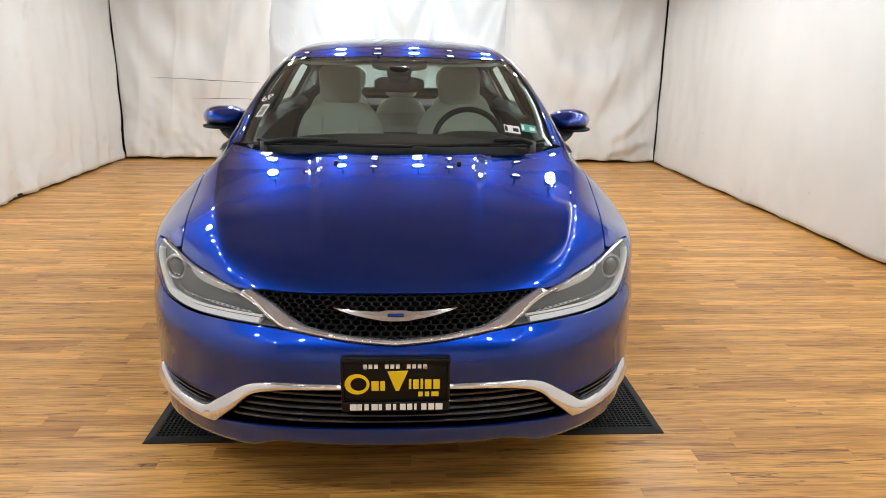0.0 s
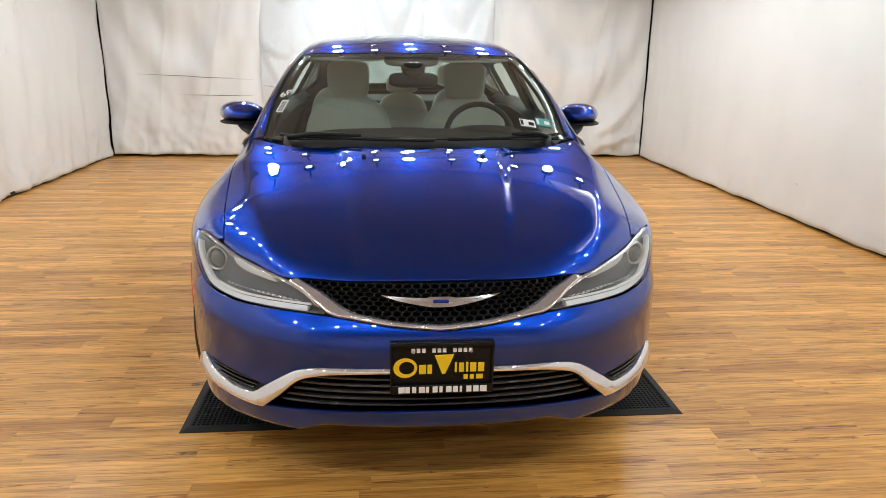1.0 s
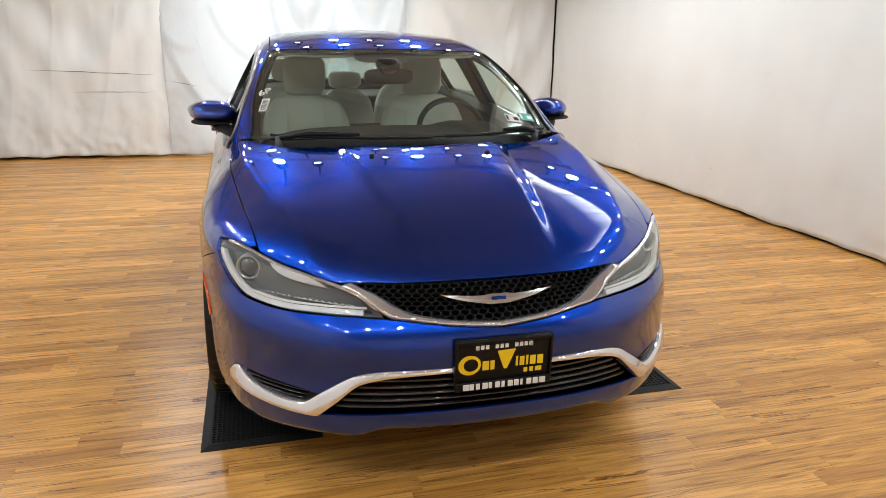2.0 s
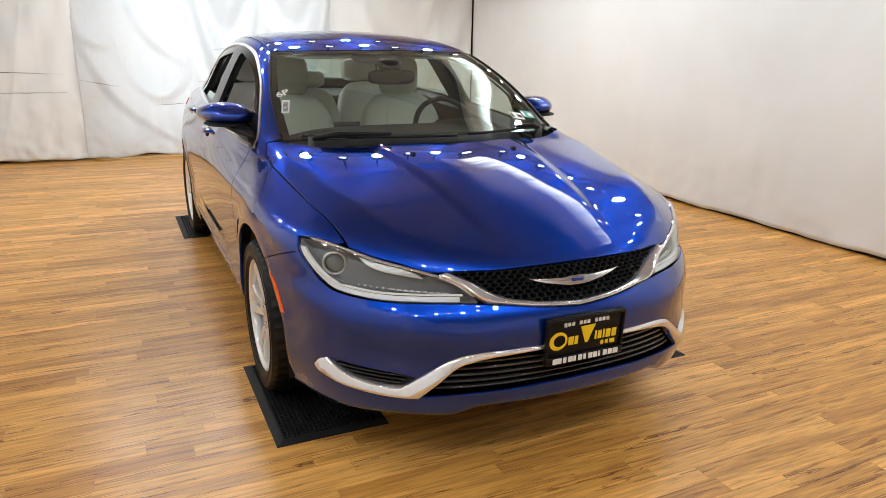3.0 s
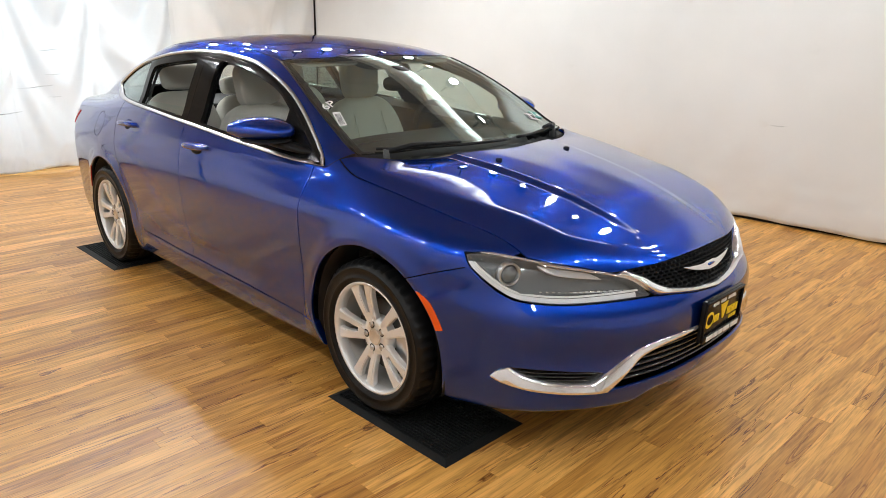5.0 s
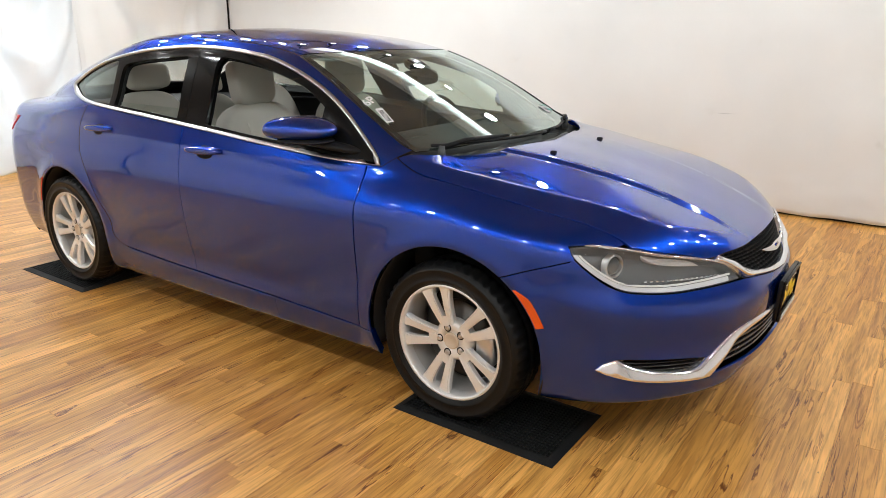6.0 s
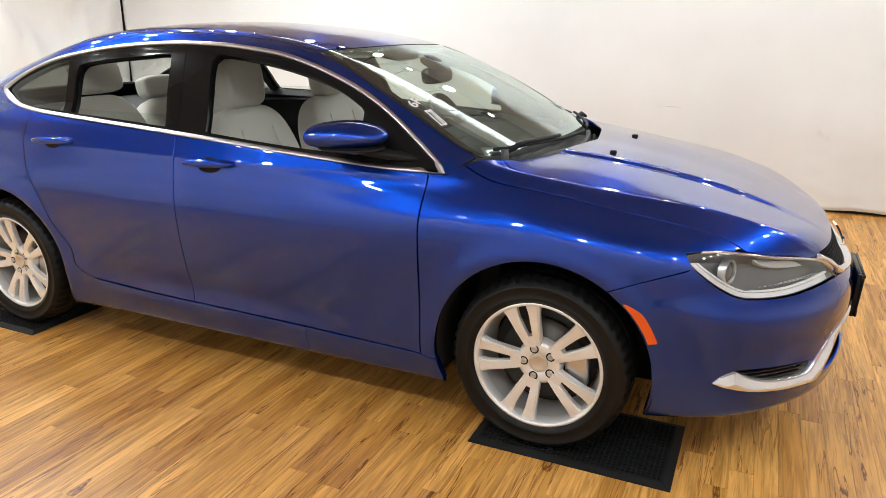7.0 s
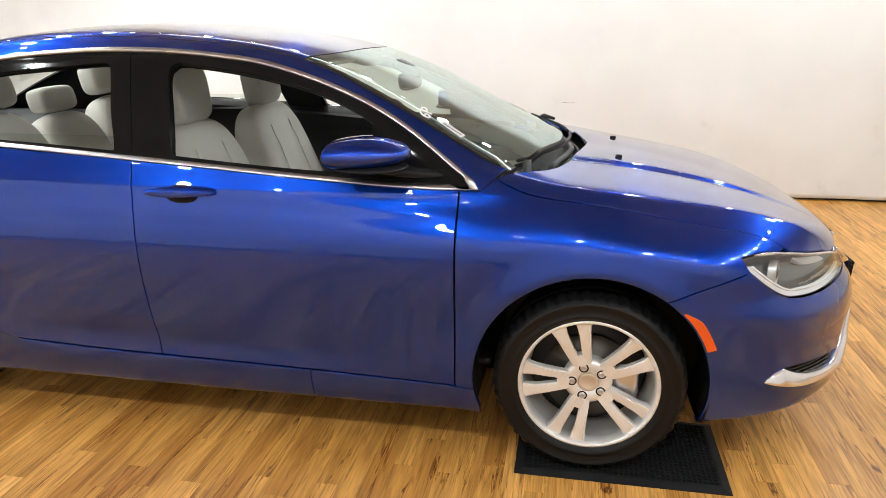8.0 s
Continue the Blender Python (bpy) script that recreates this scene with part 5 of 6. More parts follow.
def body_sides(car):
    for flip in (False, True):
        sheet = side_sheet(0.24, 3.84, -34, 80, 0.014, 0.6)
        not_house = lambda p: 0.001 - flat_at(house_in)(p)
        shell("body_side", sheet, PAINT, car, [lambda p: inner_edge(p) + GAP - across(p), not_house, lambda p: -fender_end(p) + GAP, wheel_gap,
              lambda p: np.where(p[:, 2] < np.where(p[:, 1] < 2.6, belt(p[:, 1]), 1.1), rear_cut(p[:, 2]) + GAP - p[:, 1], -1),
              lambda p: p[:, 1] - 3.80, lambda p: 0.20 - p[:, 2], lambda p: np.where(p[:, 1] < 2.42, door_sill(np.minimum(p[:, 1], 2.2)) - p[:, 2], -1)], mirror=flip, label="blue roof rail and rear quarter", lining=TRIM)
        for y0, y1 in ((0.37, 0.983), (0.987, 2.40)):
            shell("sill", side_sheet(0.36, 2.4, -38, -12, 0.02, 0.6), PAINT, car, [lambda p: p[:, 2] - door_sill(np.minimum(p[:, 1], 2.2)) + GAP * (p[:, 1] < 2.14), wheel_gap, lambda p: 0.17 - p[:, 2], lambda p: y0 - p[:, 1], lambda p: p[:, 1] - y1], raise_by=0.0, depth=0.03, mirror=flip, label="blue sill under the doors")
        doors(car, flip)
        # chrome round the side windows
        window_trim(car, flip)
        fine = side_sheet(0.37, 2.95, 14, 66, 0.009, 0.32)
        frame_cut = lambda p: flat_at(house_in)(p) + 0.0140
        for name, way in (("front_window_frame", 1), ("rear_window_frame", -1)):
            shell(name, fine, FRAME, car, [frame_cut, lambda p: (p[:, 1] - door_cut(p[:, 2])) * way + 0.002, lambda p: 0.0016 - np.abs(p[:, 1] - 0.457), lambda p: 0.001 - flat_at(front_in)(p), lambda p: 0.001 - flat_at(rear_in)(p), lambda p: 0.001 - flat_at(quarter_in)(p)], raise_by=-0.003, depth=0.020, mirror=flip, label="gloss black window frames and pillar")
        shell("pillar_seal", side_sheet(1.55, 1.78, 18, 62, 0.008, 0.6), DARK, car, [lambda p: np.abs(p[:, 1] - door_cut(p[:, 2])) - 0.02, lambda p: flat_at(house_in)(p) + 0.012], raise_by=-0.010, depth=0.0, mirror=flip)
        g = shell("quarter_glass", side_sheet(2.3, 2.93, 20, 62, 0.02, 0.8), DARKGLASS, car, [lambda p: flat_at(quarter_in)(p) - 0.006], raise_by=-0.008, depth=0.0, mirror=flip, label="dark fixed quarter glass")
        # the rear door's glass is wound almost down
        g = shell("rear_door_glass", side_sheet(1.6, 2.4, 20, 62, 0.02, 0.8), SIDEGLASS, car, [lambda p: flat_at(rear_in)(p) - 0.008, lambda p: p[:, 2] - 1.125], raise_by=-0.02, depth=0.003, mirror=flip, label="clear glass wound nearly down")
        g.visible_shadow = False
        # inner faces of roof rail and pillars, and of the doors
        shell("pillar_lining", side_sheet(0.36, 3.4, 12, 70, 0.03, 1.5), TRIM, car, [lambda p: 0.006 - flat_at(front_in)(p), lambda p: 0.006 - flat_at(rear_in)(p), lambda p: 0.006 - flat_at(quarter_in)(p), lambda p: inner_edge(p) - 0.02 - across(p), lambda p: 1.03 - 0.12 * step(2.2, 2.5, p[:, 1]) - p[:, 2]], raise_by=-0.045, depth=0.0, mirror=flip, label="dark pillar lining")
        shell("door_lining", side_sheet(0.40, 2.6, -22, 36, 0.04, 2), DASH, car, [lambda p: p[:, 2] - belt(p[:, 1]) - 0.035], raise_by=lambda p: -0.085 - 0.02 * step(0.75, 0.65, p[:, 2]), depth=0.02, mirror=flip, label="dark door lining")
        shell("door_cap", side_sheet(0.40, 2.6, 10, 40, 0.04, 1), TRIM, car, [lambda p: p[:, 2] - belt(p[:, 1]) - 0.034, lambda p: belt(p[:, 1]) + 0.01 - p[:, 2]], raise_by=-0.025, depth=0.06, mirror=flip)


def window_trim(car, flip):
    """A bright moulding swept round the side windows."""
    line = outline(glasshouse[::3], 5)
    d = np.roll(line, -1, 0) - np.roll(line, 1, 0)
    d = d / np.linalg.norm(d, axis=1, keepdims=True)
    inward = np.stack([-d[:, 1], d[:, 0]], -1)
    y, z = line[:, 0], line[:, 1]
    low = step(0.05, 0.025, z - np.where(y < 2.6, belt(np.clip(y, 0.39, 2.59)), 1.1))
    wide = 0.0125 + 0.0035 * low + 0.012 * step(2.72, 2.9, y) + 0.010 * step(0.52, 0.42, y) * low
    # the front corner closes towards a point inside it
    tip = step(0.50, 0.43, y)
    toward = np.array([0.53, 0.993]) - line
    toward = toward / np.linalg.norm(toward, axis=1, keepdims=True)
    rows = []
    for f, lift in ((0.0, -0.004), (0.01, 0.002), (0.07, 0.0034), (0.5, 0.0038), (0.93, 0.0034), (1.0, 0.002), (1.0, -0.008)):
        q = line + (inward * (1 - tip)[:, None] + toward * tip[:, None]) * (wide * f)[:, None]
        p, nrm = skin(np.stack([q[:, 0] * 0, q[:, 0], q[:, 1]], -1), np.tile([-1.0, 0, 0], (len(q), 1)), 1.5)
        rows.append(p + nrm * (lift + 0.45 * low * wide * (1 - f) * (f < 0.99))[:, None])
    bm = bmesh.new()
    vs = [[bm.verts.new((-v[0] if flip else v[0], v[1], v[2])) for v in r] for r in rows]
    n = len(line)
    for a, b in zip(vs, vs[1:]):
        for k in range(n):
            bm.faces.new((a[k], a[(k + 1) % n], b[(k + 1) % n], b[k]))
    bmesh.ops.recalc_face_normals(bm, faces=bm.faces)
    part("window_trim", bm, SATIN, car, "bright chrome strip round the side windows")


def doors(car, flip):
    sheet = side_sheet(0.42, 2.62, -30, 41, 0.012, 0.55)
    below = lambda p: p[:, 2] - belt(p[:, 1]) + 0.0005
    above = lambda p: door_sill(p[:, 1]) + 2 * GAP - p[:, 2]
    cut = lambda p: door_cut(p[:, 2])
    front = shell("front_door", sheet, PAINT, car, [below, above, lambda p: 0.455 + GAP - p[:, 1], lambda p: p[:, 1] - cut(p) + GAP], depth=0.02, mirror=flip, label="blue front door with swirl marks")
    rear = shell("rear_door", sheet, PAINT, car, [below, above, lambda p: cut(p) + GAP - p[:, 1], lambda p: p[:, 1] - rear_cut(p[:, 2]) + GAP], depth=0.02, mirror=flip, label="blue rear door")
    s = 1 if flip else -1
    for door, y, z in ((front, 1.417, 0.946), (rear, 2.352, 0.976)):
        p, nrm = skin(np.array([0.0, y, z]), np.array([float(s), 0, 0]), 1.5)
        bm = cushion(bmesh.new(), (0.072, 0.266, 0.036), 3.4, lambda q: Vector((q.x, q.y, q.z * (1 - 0.30 * abs(q.y / 0.133) ** 2))), 12)
        bmesh.ops.transform(bm, matrix=Matrix.Translation((p[0], y, z + 0.002)) @ pose(0, 0, 0, -2, 0, 0), verts=bm.verts)
        h = part("door_handle", bm, PAINT, door, "blue pull handle")
        # dark pad in place of the shade in the painted cup
        bm = cushion(bmesh.new(), (0.010, 0.125, 0.064), 2.2, n=8)
        bmesh.ops.transform(bm, matrix=Matrix.Translation((p[0] + s * 0.0005, y - 0.005, z - 0.006)) @ pose(0, 0, 0, 0, -s * 18, 0), verts=bm.verts)
        part("handle_shade", bm, DARK, door, "dark pad for the shade in the handle recess")
    mirror(front, s)


def mirror(door, s):
    """Door mirror: painted cap, blunt behind and pointed ahead, on a black foot."""
    def ring(d, grow=0.0):
        k = max(1 - d ** 3.2, 0.0) ** 0.5
        kz = k * (0.80 + 0.9 * d * (1 - d))
        cx, cy, cz = s * (0.888 - 0.030 * d), 0.840 - 0.230 * d, 1.098 - 0.003 * d
        out = []
        for a in np.linspace(0, 2 * math.pi, 36, endpoint=False):
            x, z = math.cos(a), math.sin(a)
            # pointed to the outside, square towards the door
            x, z = math.copysign(abs(x) ** 0.85, x), math.copysign(abs(z) ** (0.75 if x * s < 0 else 1.0), z)
            out.append(Vector((cx + x * (0.112 + grow) * k, cy + 0.02 * x * s * k, max(cz + z * (0.056 + grow) * kz + 0.001, 1.057 + 0.010 * d))))
        return out
    bm = bmesh.new()
    rings = [[bm.verts.new(p) for p in ring(d)] for d in (0.0, 0.02, 0.06, 0.14, 0.26, 0.4, 0.54, 0.68, 0.8, 0.89, 0.95, 0.985)]
    for a, b in zip(rings, rings[1:]):
        for k in range(36):
            bm.faces.new((a[k], a[(k + 1) % 36], b[(k + 1) % 36], b[k]))
    bm.faces.new(rings[-1])
    rim = [bm.verts.new(p + Vector((0, 0.004, 0))) for p in ring(0.0, -0.008)]
    for k in range(36):
        bm.faces.new((rings[0][k], rim[k], rim[(k + 1) % 36], rings[0][(k + 1) % 36]))
    bm.faces.new(rim)
    bmesh.ops.recalc_face_normals(bm, faces=bm.faces)
    cap = part("mirror_cap", bm, PAINT, door, "blue door mirror cap")
    bm = bmesh.new()
    bm.faces.new([bm.verts.new(p + Vector((0, 0.0065, 0))) for p in ring(0.0, -0.014)])
    part("mirror_glass", bm, MIRROR, cap, "mirror glass", smooth=False)
    bm = bmesh.new()
    tube(bm, [(s * 0.765, 0.50, 1.012), (s * 0.79, 0.56, 1.02), (s * 0.825, 0.64, 1.034), (s * 0.86, 0.72, 1.05)], [0.02, 0.034, 0.042, 0.04], 14, 0.5)
    foot = part("mirror_foot", bm, TRIM, door, "black mirror foot")
    bm = cushion(bmesh.new(), (0.19, 0.24, 0.024), 2.4, lambda q: Vector((q.x + s * 0.16 * q.y * (q.y < 0), q.y, q.z)), 8)
    bmesh.ops.transform(bm, matrix=Matrix.Translation((s * 0.885, 0.735, 1.055)), verts=bm.verts)
    part("mirror_base", bm, TRIM, door, "black mirror underside")


def glass_and_roof(car):
    sheet = top_sheet(0.74, 0.03, 1.1, 0.02, 0.018)
    edges = [lambda p: across(p) - screen_side(p[:, 1]) + 0.003, lambda p: screen_base(across(p)) - p[:, 1], lambda p: p[:, 1] - screen_top(across(p)) + 0.003]
    glass = shell("windscreen", sheet, WINDSCREEN, car, edges, raise_by=-0.002, depth=0.0, label="clear windscreen reflecting the room")
    glass.visible_shadow = False
    # black border printed on the glass
    near = lambda p: np.minimum(np.minimum((screen_side(p[:, 1]) - across(p)) - 0.035, p[:, 1] - screen_base(across(p)) - 0.025), screen_top(across(p)) - p[:, 1] - 0.04)
    shell("screen_border", top_sheet(0.74, 0.03, 1.1, 0.012, 0.012), BLACK, glass, edges + [near], raise_by=-0.007, depth=0.0, label="black printed border")
    # black moulding down both edges of the glass
    for s in (-1, 1):
        ys = np.linspace(0.33, 1.04, 26)
        xs = s * np.array([float(screen_side(y)) for y in ys])
        p, nrm = skin(np.stack([xs, ys, xs * 0 + 0.6], -1), np.stack([xs * 0, xs * 0, xs * 0 + 1.0], -1), 1.2)
        bm = bmesh.new()
        tube(bm, (p + nrm * 0.001).tolist(), 0.0055, 8)
        part("screen_moulding", bm, TRIM, car, "black rubber moulding beside the windscreen")
    sheet = top_sheet(0.63, 0.95, 2.5)
    back = lambda p: p[:, 1] - 2.42 - 0.12 * across(p) ** 2
    shell("roof", sheet, PAINT, car, [lambda p: across(p) - roof_side(p[:, 1]) + GAP, lambda p: screen_top(across(p)) + 0.002 - p[:, 1], back], depth=0.02, label="blue roof", lining=TRIM)
    shell("headlining", top_sheet(0.63, 0.95, 2.5, 0.04, 0.04), LINER, car, [lambda p: across(p) - roof_side(p[:, 1]) - 0.05, lambda p: screen_top(across(p)) + 0.01 - p[:, 1], lambda p: p[:, 1] - 2.46], raise_by=-0.035, depth=0.0, label="pale cloth headlining")
    g = shell("rear_window", top_sheet(0.63, 2.3, 3.5, 0.025, 0.025), SIDEGLASS, car, [lambda p: across(p) - roof_side(p[:, 1]) + 0.003, lambda p: 0.003 - back(p), lambda p: p[:, 1] - 3.41 + 0.3 * across(p) ** 2], raise_by=-0.002, depth=0.0, label="clear rear window")
    g.visible_shadow = False
    shell("boot_lid", top_sheet(0.64, 3.0, 3.83), PAINT, car, [lambda p: across(p) - roof_side(p[:, 1]) + GAP, lambda p: 3.415 - 0.3 * across(p) ** 2 - p[:, 1], lambda p: p[:, 1] - 3.79], label="blue boot lid", lining=TRIM)
    for flip in (False, True):
        shell("side_marker", side_sheet(3.02, 3.3, -25, 6, 0.006, 0.4), REDLENS, car, [lambda p: wheel_gap(p, 0.398), lambda p: np.hypot(p[:, 1] - WHEELBASE, p[:, 2] - Z_AXLE) - 0.398 - 0.026 * step(0.655, 0.59, p[:, 2]) - 0.002, lambda p: p[:, 2] - 0.645, lambda p: 0.47 - p[:, 2]], raise_by=0.004, depth=0.006, mirror=flip, label="red rear side marker by the wheel")
        shell("tail_lamp_side", side_sheet(3.38, 3.82, 10, 35, 0.01, 0.5), REDLENS, car, [lambda p: 3.43 + 0.9 * (0.965 - p[:, 2]) - p[:, 1], lambda p: p[:, 2] - 0.968, lambda p: 0.875 - p[:, 2]], raise_by=0.005, depth=0.008, mirror=flip, label="red tail lamp wrapped round the corner")
        # fuel flap: a dark ring on the skin draws its shaded gap
        ring = lambda p: np.abs(np.hypot(p[:, 1] - 2.87, (p[:, 2] - 0.93) * 1.05) - 0.08) - 0.0016
        shell("fuel_flap_shade_line", side_sheet(2.75, 2.99, 8, 38, 0.004, 0.25), DARK, car, [ring], raise_by=0.0008, depth=0.0, mirror=flip, label="thin dark ring laid on for the fuel flap's shaded gap")
    # tail: bumper and lamps
    t, z = np.meshgrid(np.radians(np.linspace(-80, 80, 120)), np.linspace(0.2, 1.06, 60))
    o = np.stack([t * 0, t * 0 + 3.0, z], -1)
    tail_sheet = grid(*skin(o, np.stack([np.sin(t), np.cos(t), t * 0], -1), 1.6))
    lampz = lambda p: np.maximum(np.maximum(0.80 - p[:, 2], p[:, 2] - 0.965), 0.42 - across(p))
    shell("rear_bumper", tail_sheet, PAINT, car, [lambda p: 3.45 - p[:, 1], lambda p: wheel_gap(p), lambda p: 0.002 - lampz(p)], label="blue rear bumper", lining=TRIM)
    shell("tail_lamp", tail_sheet, REDLENS, car, [lambda p: 3.45 - p[:, 1], lampz], label="red tail lamps")


def wipers(car):
    for k, (x0, y0, x1, y1) in enumerate(((-0.62, 0.225, 0.06, 0.10), (0.12, 0.075, 0.66, 0.27))):
        xs = np.linspace(x0, x1, 14)
        ys = np.array([float(wiper_line(abs(x))) + 0.028 + (0.015 if k else 0.01) for x in xs])
        p, nrm = skin(np.stack([xs, ys, xs * 0 + 0.6], -1), np.stack([xs * 0, xs * 0, xs * 0 + 1.0], -1), 1.2)
        bm = bmesh.new()
        tube(bm, (p + nrm * 0.009).tolist(), 0.0068, 8)
        w = part("wiper", bm, TRIM, car, "black wiper")
        bm = bmesh.new()
        mid = p[7] + nrm[7] * 0.026
        # arm from its pivot in the cowl to the blade
        base = p[0] + np.array([0.03, -0.035, -0.004]) if k == 0 else p[13] + np.array([-0.06, -0.045, -0.004])
        tube(bm, [base.tolist(), ((base * 2 + mid) / 3 + np.array([0, 0, 0.014])).tolist(), mid.tolist()], [0.012, 0.011, 0.007], 8)
        part("wiper_arm", bm, TRIM, w)
        bm = bmesh.new()
        tube(bm, [(base + np.array([0, 0, -0.05])).tolist(), (base + np.array([0, 0, 0.010])).tolist()], [0.017, 0.013], 12)
        part("wiper_pivot", bm, GREYTRIM, w, "grey wiper pivot in the cowl")
    # pipe and linkage lying in the cowl
    for k, (y0, lift, r, mat) in enumerate(((0.062, -0.050, 0.009, TRIM), (0.092, -0.046, 0.012, GREYTRIM))):
        xs = np.linspace(-0.40, 0.42, 22)
        ys = np.array([float(hood_back(abs(x))) for x in xs]) + y0 - 0.028
        p, _ = skin(np.stack([xs, ys, xs * 0 + 0.6], -1), np.stack([xs * 0, xs * 0, xs * 0 + 1.0], -1), 1.2)
        p[:, 2] += lift + 0.004 * np.sin(xs * 17 + k)
        bm = bmesh.new()
        tube(bm, p.tolist(), r, 8)
        part("cowl_pipe" if k == 0 else "wiper_linkage", bm, mat, car, "washer hose in the cowl" if k == 0 else "grey wiper linkage in the cowl")


def wheel_at(car, x, y, s):
    """Tyre, alloy rim with five pairs of spokes, hub, nuts, brake disc and caliper; s: -1 for the right side."""
    wheel = empty("wheel")
    wheel.parent = car
    wheel.location = (x, y, Z_AXLE)
    wheel.rotation_euler = (0, 0, 0 if s < 0 else math.pi)
    # built for the right side: the outside looks to -x
    w = 0.106
    rows = [(0.085, 0.232), (w - 0.004, 0.25), (w, 0.285), (w - 0.008, 0.308), (w - 0.022, 0.321), (0.05, R_WHEEL - 0.001), (0.03, R_WHEEL), (0.026, R_WHEEL - 0.008), (0.02, R_WHEEL - 0.008), (0.016, R_WHEEL), (-0.016, R_WHEEL), (-0.02, R_WHEEL - 0.008), (-0.026, R_WHEEL - 0.008), (-0.03, R_WHEEL), (-0.05, R_WHEEL - 0.001), (-w + 0.022, 0.321), (-w + 0.008, 0.308), (-w + 0.003, 0.301), (-w - 0.001, 0.298), (-w - 0.001, 0.292), (-w + 0.002, 0.289), (-w + 0.001, 0.275), (-w + 0.003, 0.262), (-w - 0.001, 0.259), (-w, 0.253), (-w + 0.004, 0.248), (-w + 0.010, 0.238), (-0.088, 0.232)]
    bm = lathe(bmesh.new(), rows, 144)
    # grooves across the shoulders of the tread
    for v in bm.verts:
        k = round(math.atan2(v.co.z, v.co.y) / (2 * math.pi) * 144) % 144
        if 0.045 < abs(v.co.x) < 0.092 and math.hypot(v.co.y, v.co.z) > 0.315 and k % 3 == 0:
            v.co.y, v.co.z = v.co.y * 0.962, v.co.z * 0.962
    part("tyre", bm, RUBBER, wheel, "worn black tyre")
    bm = lathe(bmesh.new(), [(-0.088, 0.238), (-0.095, 0.236), (-0.096, 0.230), (-0.092, 0.225), (-0.084, 0.222), (-0.055, 0.213), (-0.050, 0.216)], 72)
    rim = part("rim", bm, ALLOY, wheel, "silver five twin-spoke alloy rim")
    bm = lathe(bmesh.new(), [(-0.054, 0.2145), (0.02, 0.20), (0.09, 0.21), (0.09, 0.232)], 72)
    part("barrel", bm, GREYMETAL, rim, "dull grey rim barrel")
    # dark backing plate added to block the view and darken the spoke gaps
    bm = lathe(bmesh.new(), [(0.03, 0.0), (0.03, 0.192), (0.034, 0.194), (0.036, 0.0)], 48)
    part("dust_shield", bm, DARKSTEEL, wheel, "brake dust shield, a dark backing that keeps the spoke gaps dark")
    for k in range(5):
        for q in (-1, 1):
            bm = bmesh.new()
            rings = []
            for f in np.linspace(0, 1, 9):
                r = 0.040 + f * 0.186
                ang = math.radians(72 * k)
                wd = 0.0140 + 0.0075 * f + 0.010 * (max(f - 0.70, 0) / 0.30) ** 2
                xo = -0.062 - 0.022 * math.sin(f * 1.9)
                t = Vector((0, -math.sin(ang), math.cos(ang)))
                c = Vector((0, r * math.cos(ang), r * math.sin(ang))) + t * q * (0.0125 + 0.0345 * f)
                # the face of each spoke slopes towards its twin
                rings.append([bm.verts.new(c + t * a * wd + Vector((b, 0, 0))) for a, b in ((-1, xo + 0.03), (-1, xo + (0.0 if q > 0 else 0.0035) + 0.004), (-0.8, xo + (0.0 if q < 0 else 0.003)), (0.8, xo + (0.0 if q > 0 else 0.003)), (1, xo + 0.004 + (0.0 if q < 0 else 0.0035)), (1, xo + 0.03))])
            for a, b in zip(rings, rings[1:]):
                for j in range(6):
                    bm.faces.new((a[j], b[j], b[(j + 1) % 6], a[(j + 1) % 6]))
            bm.faces.new(rings[0]), bm.faces.new(rings[-1][::-1])
            bmesh.ops.recalc_face_normals(bm, faces=bm.faces)
            bmesh.ops.bevel(bm, geom=[e for e in bm.edges if e.calc_face_angle(0) > 0.6], offset=0.0035, segments=2, affect="EDGES")
            part("spoke", bm, ALLOY, rim, smooth=False)
    for k in range(5):
        # the web that joins each pair at the hub
        ang = math.radians(72 * k)
        for r0, r1, h0, h1, xo in ((0.060, 0.104, 0.014, 0.019, -0.0705),):
            bm = bmesh.new()
            t, o = Vector((0, -math.sin(ang), math.cos(ang))), Vector((0, math.cos(ang), math.sin(ang)))
            top = [bm.verts.new(o * r + t * h * q + Vector((xo, 0, 0))) for r, h, q in ((r0 + 0.006, h0, -1), (r0, 0, 1), (r0 + 0.006, h0, 1), (r1, h1, 1), (r1, h1, -1))]
            low = [bm.verts.new(v.co + Vector((0.035, 0, 0))) for v in top]
            bm.faces.new(top), bm.faces.new(low[::-1])
            for j in range(5):
                bm.faces.new((top[j], top[(j + 1) % 5], low[(j + 1) % 5], low[j]))
            bmesh.ops.recalc_face_normals(bm, faces=bm.faces)
            part("web", bm, ALLOY, rim, smooth=False)
    bm = lathe(bmesh.new(), [(-0.02, 0.084), (-0.054, 0.082), (-0.0635, 0.074), (-0.0665, 0.066), (-0.0665, 0.036), (-0.060, 0.034)], 48)
    part("hub", bm, ALLOY, rim)
    bm = lathe(bmesh.new(), [(-0.058, 0.034), (-0.0685, 0.0335), (-0.0715, 0.031), (-0.0705, 0.0285), (-0.0715, 0.022), (-0.0700, 0.0205), (-0.0705, 0.0)], 36)
    part("cap", bm, HUBCAP, rim, "champagne-coloured hub cap")
